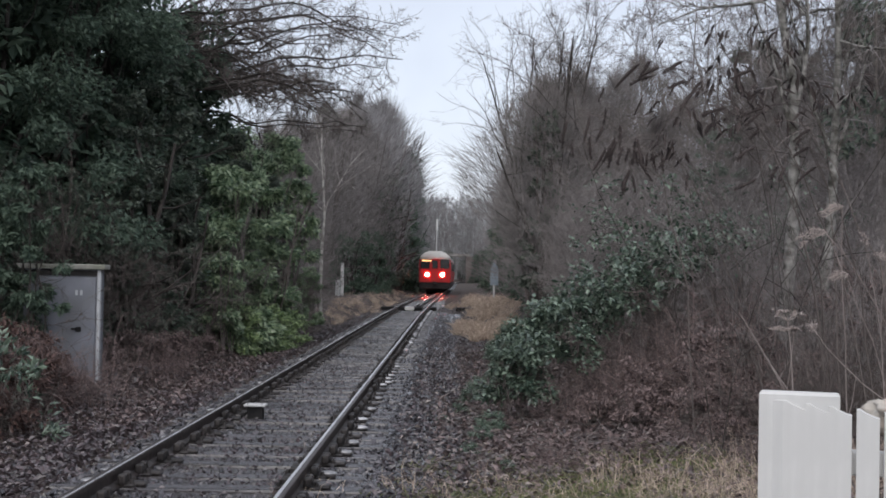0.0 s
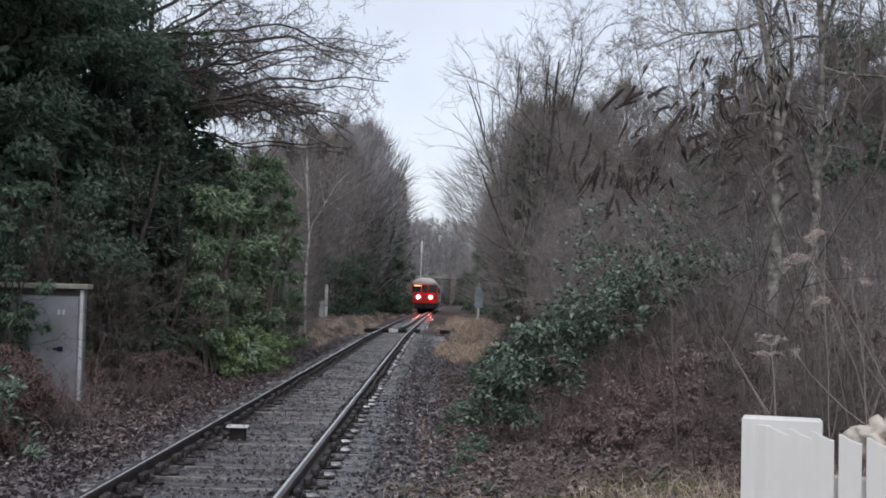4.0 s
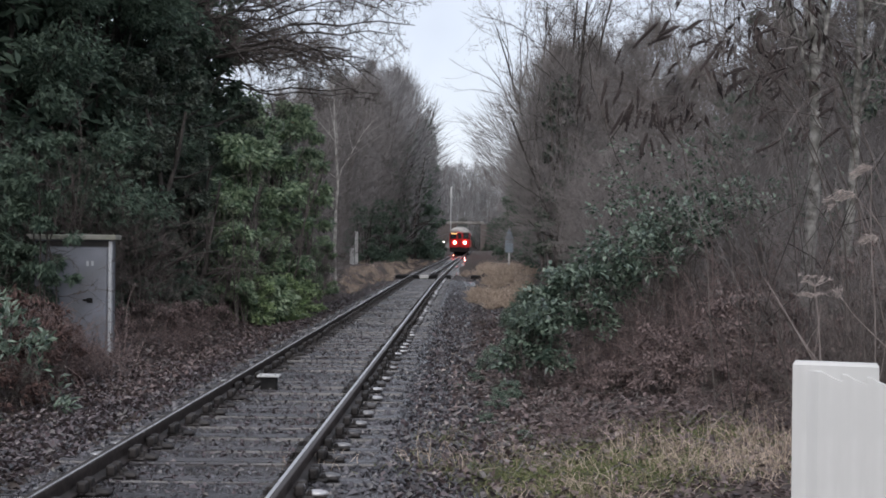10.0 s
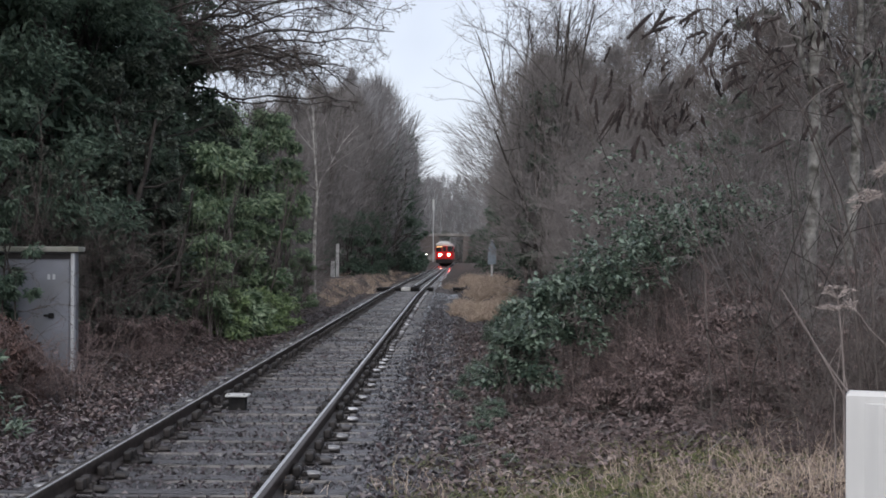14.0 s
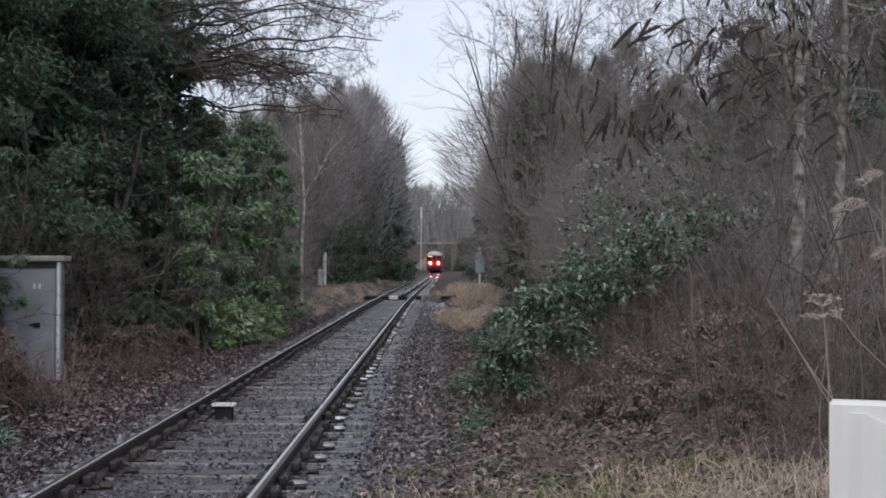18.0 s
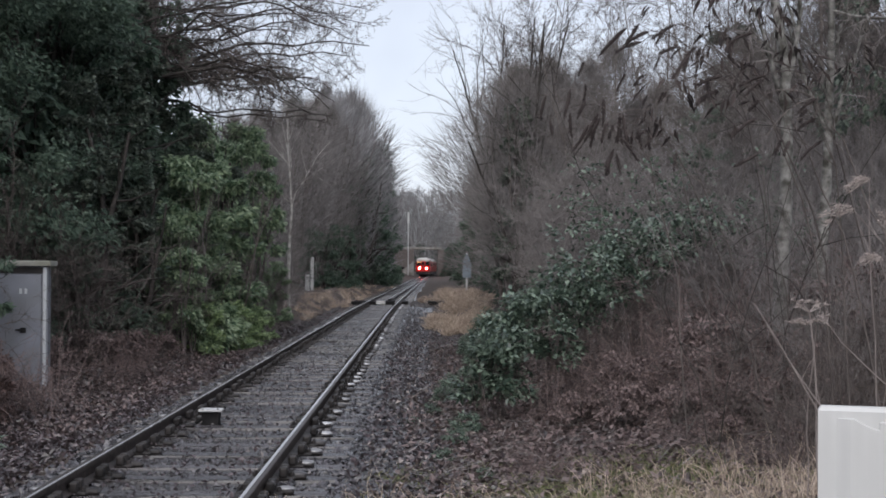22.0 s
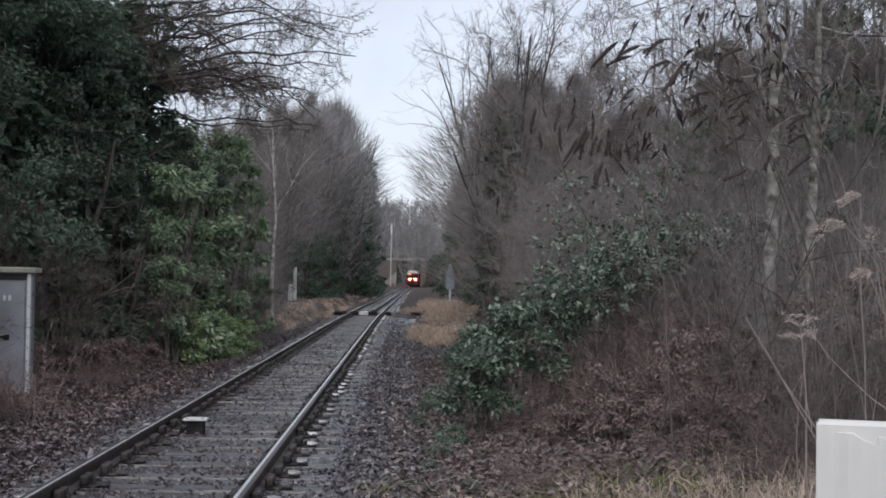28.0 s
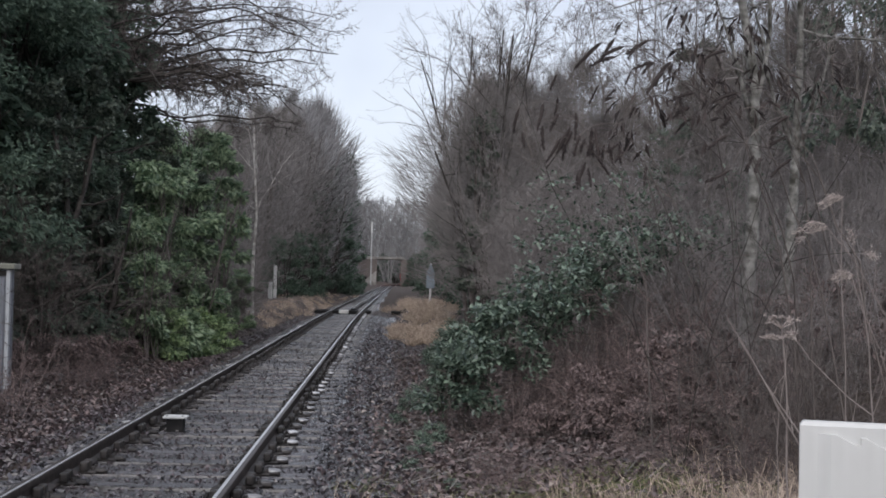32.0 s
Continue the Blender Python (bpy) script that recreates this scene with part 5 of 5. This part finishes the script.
def reed(name_seed, base, tip, sag, thick, plume, way):
    """A dead stalk from base to tip that sags sideways, with a feathery plume of that length."""
    rng = np.random.default_rng(name_seed)
    u = np.linspace(0, 1, 9)[:, None]
    p = np.array(base) * (1 - u) + np.array(tip) * u + np.array(sag) * np.sin(u * math.pi) + rng.normal(size=(9, 3)) * 0.008
    ob = thing("dry_reed", Matrix.Translation(base), "dead pale forked stalk leaning over the fence", "weed", "dead weeds by the fence")
    p -= np.array(base)
    g = Geo()
    g.tubes(p[None], tapered(np.array([thick]), 9, 0.5), 5)
    a = shoots(rng, p[None], tapered(np.array([thick]), 9, 0.5), 2, 0.4, 0.9, 0.5, 0.16, 0.7, 0.3)
    g.tubes(limbs(rng, a[0], a[1], a[2], 4, 0.1, 0.0), tapered(np.clip(a[3], 0.0022, None), 4, 0.5), 4)
    part("stem", g.mesh("stem", M_STALK, True), ob)
    if plume:
        h, n = Geo(), 126
        v = np.array(way)
        for s in (0.0, 1.0, -0.6):
            q = rng.random((n // 3, 1))
            root = p[-1] + v * plume * q * (1 - 0.3 * abs(s)) + np.array([0, 0, -1]) * (q ** 2) * plume * 0.35 + np.array([0.1, 0, 0.35]) * s * q * plume + rng.normal(size=(n // 3, 3)) * 0.006
            d = unit(rng.normal(size=(n // 3, 3)) * 0.45 + v + [0, 0, -0.5])
            h.spikes(root, root + d * rng.uniform(0.02, 0.05, (n // 3, 1)), np.full(n // 3, 0.0026))
        part("plume", h.mesh("plume", M_PLUME), ob, "pale feathery plume", "stuff")


for k, (base, tip, sag, th, pl, way) in enumerate((
        ((2.50, 6.5, -0.2), (1.79, 6.5, 1.29), (0.10, 0, 0.05), 0.009, 0, (1, 0, 0)),
        ((2.40, 6.45, -0.2), (1.71, 6.45, 1.44), (0.10, 0, 0.03), 0.006, 0, (1, 0, 0)),
        ((2.11, 6.6, -0.2), (2.09, 6.6, 1.29), (-0.06, 0, 0), 0.0045, 0, (1, 0, 0)),
        ((2.95, 6.4, -0.2), (2.21, 6.4, 1.92), (0.16, 0, 0.2), 0.005, 0.17, (-1, 0, 0.15)),
        ((2.46, 6.7, -0.2), (2.40, 6.7, 2.08), (0.03, 0, 0), 0.005, 0.12, (-1, 0, 0.0)),
        ((2.75, 6.3, -0.2), (2.31, 6.3, 1.67), (0.06, 0, 0.1), 0.0045, 0.09, (-1, 0, 0.2)))):
    reed(81 + k, base, tip, sag, th, pl, way)


def umbel_weed(seed, base, tip, sag, radius):
    """A dead hogweed-like stalk: two tiers of rays with small ragged seed tufts."""
    rng = np.random.default_rng(seed)
    u = np.linspace(0, 1, 9)[:, None]
    p = (np.array(tip) - np.array(base)) * u + np.array(sag) * np.sin(u * math.pi * 1.5) + rng.normal(size=(9, 3)) * 0.006
    ob = thing("dry_weed", Matrix.Translation(base), "dead pale weed stalk with flat ragged seed heads", "weed", "dead weeds by the fence")
    g = Geo()
    g.tubes(p[None], tapered(np.array([0.007]), 9, 0.6), 6)
    part("stem", g.mesh("stem", M_STALK, True), ob)
    for at, r, lift in ((p[-1], radius, 0.06), (p[-1] + [-0.015, 0, -0.065], radius * 0.85, 0.02)):
        h, n = Geo(), 11
        a = rng.uniform(0, 2 * math.pi, n)
        q = rng.uniform(0.45, 1.0, n) * r
        end = at + np.stack([np.cos(a) * q, np.sin(a) * q, lift * rng.uniform(0.5, 1.2, n)], 1)
        h.spikes(np.repeat(at[None], n, 0), end, np.full(n, 0.004))
        for e in end:
            m = 14
            h.spikes(e + rng.normal(size=(m, 3)) * 0.004, e + rng.normal(size=(m, 3)) * [0.017, 0.017, 0.008] + [0, 0, 0.004], np.full(m, 0.004))
        part("seed_head", h.mesh("seed_head", M_PLUME), ob, "flat pale seed head", "stuff")


umbel_weed(91, (2.24, 6.55, -0.2), (1.985, 6.55, 1.37), (-0.05, 0, 0), 0.09)


def arching_shrub(seed, base, centre, size, count, length, way):
    """A leafless shrub whose long arching stems each end in a dark drooping seed spike; centre and size: the cloud of spike tops."""
    rng = np.random.default_rng(seed)
    g0 = float(ground_z(base[0], base[1])) - 0.05
    ob = thing("leafless_shrub", pose(base[0], base[1], g0), "leafless shrub with dark drooping seed spikes", "shrub", "shrubs with seed spikes")
    tops = np.array(centre) + rng.uniform(-1, 1, (count, 3)) * np.array(size)
    root = np.array([base[0], base[1], g0])
    n0 = max(2, count // 4)
    u = np.linspace(0, 1, 10)[None, :, None]
    a = np.repeat((root + rng.normal(size=(n0, 3)) * [0.3, 0.3, 0])[:, None], 10, 1)
    forks = tops[:n0] + np.array([0.25, 0, -0.1]) - np.array(way) * 0.15
    mid = root + (forks - root) * [0.3, 0.3, 0.9] + rng.normal(size=(n0, 3)) * 0.15
    p = a * (1 - u) ** 2 + 2 * mid[:, None] * u * (1 - u) + forks[:, None] * u ** 2 + rng.normal(size=(n0, 10, 3)) * 0.02
    r = tapered(rng.uniform(0.007, 0.010, n0), 10, 0.4)
    g = Geo()
    g.tubes(p - root, r, 5)
    own = p[np.arange(count) % n0, rng.integers(6, 10, count)]
    v = np.linspace(0, 1, 6)[None, :, None]
    mid = (own + tops) / 2 + np.array([0, 0, 0.14]) + rng.normal(size=(count, 3)) * 0.05
    q2 = own[:, None] * (1 - v) ** 2 + 2 * mid[:, None] * v * (1 - v) + tops[:, None] * v ** 2
    r2 = tapered(rng.uniform(0.0035, 0.0055, count), 6, 0.5)
    g.tubes(q2 - root, r2, 4)
    s = shoots(rng, q2 - root, r2, 4, 0.2, 1.0, 0.6, 0.3, 0.7, 0.0)
    l1 = limbs(rng, s[0], s[1], s[2], 4, 0.18, -0.05)
    g.tubes(l1, tapered(np.clip(s[3], 0.0025, None), 4, 0.5), 3)
    part("branchwork", g.mesh("branchwork", M_DARKTWIG, True), ob, kind="stuff")
    ends = list(tops - root) + [q for q in l1[rng.random(len(l1)) < 0.12, -1]]
    for q in ends:
        k, n = rng.uniform(0.6, 1.25), 8
        d = unit(np.array([[way[0] + rng.normal() * 0.3, way[1] + rng.normal() * 0.35, way[2] + rng.normal() * 0.25]]))
        line = limbs(rng, q[None], d, np.array([length * k]), n, 0.07, -0.07)
        h = Geo()
        h.tubes(line, np.array([[0.005, 0.012, 0.014, 0.013, 0.012, 0.010, 0.007, 0.002]]) * (0.7 + 0.4 * k) * length / 0.24, 6)
        m = 70
        at = line[0, rng.integers(1, n - 1, m)] + rng.normal(size=(m, 3)) * 0.006
        out = unit(rng.normal(size=(m, 3)) * 0.8 + d)
        h.spikes(at, at + out * rng.uniform(0.012, 0.034, (m, 1)) * length / 0.24, np.full(m, 0.006))
        part("seed_spike", h.mesh("seed_spike", M_SEED), ob, "dark drooping seed spike")


for seed, base, centre, size, count, length, way in (
        (61, (2.9, 12.2), (1.45, 11.3, 3.0), (0.40, 0.4, 0.14), 11, 0.24, (-0.25, 0, -1.0)),
        (62, (3.3, 12.6), (1.95, 11.8, 2.85), (0.30, 0.4, 0.16), 8, 0.23, (-0.1, 0, -1.0)),
        (63, (3.6, 10.4), (1.7, 9.6, 3.5), (0.24, 0.3, 0.14), 5, 0.25, (-1.0, 0, -0.4)),
        (64, (3.7, 10.2), (2.3, 9.4, 3.2), (0.32, 0.3, 0.16), 5, 0.22, (-1.0, 0, -0.5)),
        (65, (3.9, 10.2), (2.75, 9.4, 2.85), (0.25, 0.3, 0.4), 7, 0.2, (-0.9, 0, -0.65)),
        (66, (4.0, 13.6), (2.3, 13.0, 3.8), (0.8, 0.6, 0.4), 10, 0.2, (-0.5, 0, -0.8))):
    arching_shrub(seed, base, centre, size, count, length, way)

# sparse evergreen leaves hanging above the shrubs
hanging = plant("evergreen_shrub", leafy(67, 0.75, 0.6, 2.95, 4.4, 26, 110, 0.16, M_SEED, 0.24, 1.3, 2, 0.007, 0.0, 0.1, 0.25, M_DARKBARK), on_ground(2.7, 11.4), "tall shrub with sparse long withered dark leaves", "shrub", "evergreen shrubs on the bank", SL)
spread_out(hanging, [(3.9, 13.2, 120, 1.1)])

# two slender pale trunks with ivy tufts on the right bank
pale = plant("slender_tree", bare_tree(71, 8.5, 0.7, 0.0, 0.3, 14, 0.0118, 0.9, None, M_BIRCH, sway=0.11), on_ground(4.15, 14.4), "slender pale-barked leafless tree", "tree", "slender trees on the bank")
spread_out(pale, [(4.66, 14.6, 100, 0.85), (8.6, 18.5, 220, 1.1)])
birch = plant("birch_tree", bare_tree(72, 9.0, 0.5, 0.03, 0.5, 8, 0.0085, 0.7, None, M_WHITEBARK, 1, 0.03), on_ground(-4.7, 44.0), "thin white-barked birch leaning by the line", "tree")
sprig = plant("ivy_tuft", leafy(73, 1.3, 1.1, 0.0, 2.4, 26, 2600, 0.10, M_IVY, 0.5, 0.9, 8, 0.02, 0.1, 0.2), pose(6.3, 15.6, 3.4), "ivy hanging in the tree tops", "ivy", "ivy in the trees", SL)
for x, y, z, rz, s in ((7.4, 17.0, 3.4, 200, 1.0), (4.15, 18.6, 3.2, 300, 0.35)):
    c = copy_thing(sprig, pose(x, y, z, 0, 0, rz))
    c.scale = (s, s, s)

# a torn pale bag caught in the weeds
bm = bmesh.new()
bmesh.ops.create_icosphere(bm, subdivisions=4, radius=0.125)
for v in bm.verts:
    v.co *= 1 + 0.75 * noise.noise(v.co * 15) - 0.3 * abs(noise.noise(v.co * 31)) + 0.2 * noise.noise(v.co * 55)
    v.co.z *= 0.8
bag = new("torn_bag", bm_mesh("torn_bag", bm, M_BAG, True))
bag.matrix_basis = pose(2.11, 4.9, 0.985)
tagged(bag, "torn pale plastic bag caught in weeds", "bag")
part("weed_stem", bm_mesh("weed_stem", rod((0.02, 0, -1.1), (0, 0, 0.02), 0.012, 0.006), M_STALK), bag)


# ---- the bridge and the mast ----
def bridge():
    y = 283.0
    ob = thing("road_bridge", Matrix(), "low road bridge with a pale concrete deck over the line", "bridge", kind="structure")
    part("deck", bm_mesh("deck", box(-4.3, y, 5.85, 4.2, y + 7, 6.45, 0.06), M_CONCRETE), ob, "pale concrete deck edge")
    part("abutment", bm_mesh("abutment", box(-9, y + 0.2, -0.6, -2.1, y + 7, 5.85, 0.03), M_BRICK), ob, "dark brick abutment")
    part("abutment", bm_mesh("abutment", box(3.35, y + 0.2, -0.6, 9, y + 7, 5.85, 0.03), M_BRICK), ob, "dark brick abutment")
    bm = box(-4.6, y - 1.2, -0.6, -2.15, y + 0.15, 3.2, 0.03)
    for v in bm.verts:
        if v.co.x < -3 and v.co.z > 1:
            v.co.z -= 2.0
    part("wing_wall", bm_mesh("wing_wall", bm, M_CONCRETE), ob, "pale concrete wing wall")


bridge()
def signal():
    """A low lineside signal; its hooded lamp turns away, which stands for the light going out."""
    ob = thing("lineside_signal", pose(-4.95, 279.0, -0.45), "low lineside signal with a hooded white lamp", "signal")
    part("post", bm_mesh("post", rod((0, 0, 0), (0, 0, 1.85), 0.06, 0.05), M_SIGN), ob)
    part("foot", bm_mesh("foot", box(-0.2, -0.2, 0, 0.2, 0.2, 0.22, 0.03), M_CONCRETE), ob)
    head = part("lamp_head", bm_mesh("lamp_head", box(-0.26, -0.12, -0.28, 0.26, 0.14, 0.28, 0.04), M_BLACK), ob, "dark lamp housing")
    head.matrix_basis = pose(0, 0, 2.1)
    part("lens", bm_mesh("lens", rod((0, -0.16, 0), (0, -0.11, 0), 0.19, None, 18), M_LAMP), head, "glowing white lens")
    # Added hood that hides the lens while the head is turned away.
    part("hood", bm_mesh("hood", box(-0.24, -0.62, 0.22, 0.24, -0.1, 0.25, 0.01), M_BLACK), head, "black hood over the lens")
    for x in (-0.25, 0.22):
        part("hood", bm_mesh("hood", box(x, -0.62, -0.25, x + 0.03, -0.1, 0.25, 0.01), M_BLACK), head, "black hood beside the lens")
    return head


signal_head = signal()
mast = thing("mast", pose(-3.35, 276, -0.2), "tall thin mast with a pale top section", "mast")
part("pole", bm_mesh("pole", rod((0, 0, 0), (0, 0, 11.8), 0.13, 0.11), M_PLATE), mast)
part("top_section", bm_mesh("top_section", rod((0, 0, 11.8), (0, 0, 14.2), 0.22, 0.22), M_WHITE), mast, "pale top section")


# ---- the train ----
def train_car(label, lit):
    ob = thing("train_car", Matrix(), label, "train", "train cars")
    L, hw = 19.6, 1.41
    prof = [(-hw + 0.05, 0.95), (-hw, 1.5), (-hw, 2.2), (-hw + 0.05, 2.95), (-hw + 0.18, 3.25), (-hw + 0.5, 3.52), (-0.5, 3.68), (0.5, 3.68), (hw - 0.5, 3.52), (hw - 0.18, 3.25), (hw - 0.05, 2.95), (hw, 2.2), (hw, 1.5), (hw - 0.05, 0.95)]

    def shell(lo, hi, y0, y1, grow=0.0, bulge=0.0):
        bm = bmesh.new()
        pts = [(x, z) for x, z in prof if lo - 1e-6 <= z <= hi + 1e-6]
        rings = []
        for yy, k in ((y0 - bulge, 0.93 if bulge else 1.0), (y0, 1.0), (y1, 1.0)):
            rings.append([bm.verts.new(((x + math.copysign(grow, x)) * k, yy, z + (grow if z > 3.2 else 0))) for x, z in pts])
        for a, b in zip(rings, rings[1:]):
            for i in range(len(a)):
                bm.faces.new((a[i], a[(i + 1) % len(a)], b[(i + 1) % len(a)], b[i]))
        bm.faces.new(rings[0][::-1])
        bm.faces.new(rings[-1])
        bmesh.ops.recalc_face_normals(bm, faces=bm.faces)
        return bm

    part("body", bm_mesh("body", shell(0.9, 2.96, 0, L, 0.0, 0.12), M_RED), ob, "red painted body")
    part("roof", bm_mesh("roof", shell(2.94, 3.7, 0, L, 0.004, 0.11), M_TRAIN_ROOF, True), ob, "pale grey curved roof")
    part("underframe", bm_mesh("underframe", box(-1.33, -0.06, 0.36, 1.33, L - 0.1, 1.16, 0.06), M_TRAIN_DARK), ob, "dark underframe")
    part("coupler", bm_mesh("coupler", box(-0.18, -0.5, 0.75, 0.18, 0.1, 1.02, 0.04), M_TRAIN_DARK), ob)
    for y in (2.9, L - 2.9):
        bogie = part("bogie", bm_mesh("bogie", box(-1.1, y - 1.7, 0.3, 1.1, y + 1.7, 0.6, 0.06), M_TRAIN_DARK), ob)
        for dy in (-1.15, 1.15):
            part("wheelset", bm_mesh("wheelset", rod((-0.80, y + dy, 0.42), (0.80, y + dy, 0.42), 0.42, None, 20), M_TRAIN_DARK), bogie)
    win = bm_mesh("side_window", box(-0.02, -0.62, 1.95, 0.02, 0.62, 2.75, 0.02), M_GLASS)
    for side in (-1, 1):
        for k in range(9):
            o = part("side_window", win, ob)
            o.matrix_basis = pose(side * (hw - 0.01), 2.0 + k * 1.95, 0)
    if lit:
        for x in (-0.86, 0.86):
            part("windscreen", bm_mesh("windscreen", box(x - 0.40, -0.145, 2.12, x + 0.40, -0.11, 2.95, 0.03), M_GLASS), ob, "dark windscreen pane")
        part("end_door", bm_mesh("end_door", box(-0.36, -0.16, 1.05, 0.36, -0.11, 3.0, 0.02), M_RED), ob, "red end door")
        part("door_window", bm_mesh("door_window", box(-0.24, -0.175, 2.15, 0.24, -0.155, 2.85, 0.02), M_GLASS), ob)
        part("destination_display", bm_mesh("destination_display", box(-1.16, -0.165, 2.70, -0.28, -0.16, 2.94, 0.01), M_GLASS), ob, "dark destination display")
        for a, c in ((-1.12, -1.0), (-0.97, -0.79), (-0.75, -0.66), (-0.63, -0.48), (-0.45, -0.32)):
            part("lit_segment", bm_mesh("lit_segment", box(a, -0.172, 2.76, c, -0.167, 2.88), M_LED), ob, "pale orange lit display segment")
        for x in (-0.66, 0.66):
            # The wide red disc stands in for the halo round the lens.
            lamp = part("tail_lamp", bm_mesh("tail_lamp", rod((x, -0.19, 1.62), (x, -0.12, 1.62), 0.23, None, 20), M_TAILHALO), ob, "tail lamp with a red glowing disc for its halo")
            part("lens", bm_mesh("lens", rod((x, -0.21, 1.62), (x, -0.185, 1.62), 0.165, None, 20), M_TAIL), lamp, "bright lamp lens")
    return ob


def along(y):
    """The pose of a car whose near end stands at y."""
    a, b = y + 3.0, y + 16.6
    xa, xb = float(track_x(a)), float(track_x(b))
    turn = -math.degrees(math.atan2(xb - xa, b - a))
    return pose(xa + (xa - xb) / (b - a) * 3.0, y, 0, 0, 0, turn)


rear = train_car("red passenger train car with glowing tail lamps", True)
front = train_car("red passenger train car coupled to the rear car", False)


def motions():
    marks_t = [0, 2, 4, 7, 9, 12, 14, 17, 19, 21, 23, 26, 29, 32]
    marks_y = [107.5, 120, 132.5, 151.5, 162.5, 175, 189, 210, 224, 237.5, 250.5, 270, 290.5, 312]
    times = [i * 1.0 for i in range(33)]
    where = np.interp(times, marks_t, marks_y)
    where = np.convolve(np.concatenate([[2 * where[0] - where[1]], where, [2 * where[-1] - where[-2]]]), [0.25, 0.5, 0.25], "valid")
    walk(rear, [(t, along(y)) for t, y in zip(times, where)])
    # The head turns in place of the lamp switching on and off.
    walk(signal_head, [(0, pose(0, 0, 2.1, 0, 0, -80)), (9.2, pose(0, 0, 2.1, 0, 0, -80)), (10.1, pose(0, 0, 2.1)), (14.7, pose(0, 0, 2.1)), (16.2, pose(0, 0, 2.1, 0, 0, 80)), (32, pose(0, 0, 2.1, 0, 0, 80))])
    walk(front, [(t, along(y + 20.2)) for t, y in zip(times, where)])


motions()
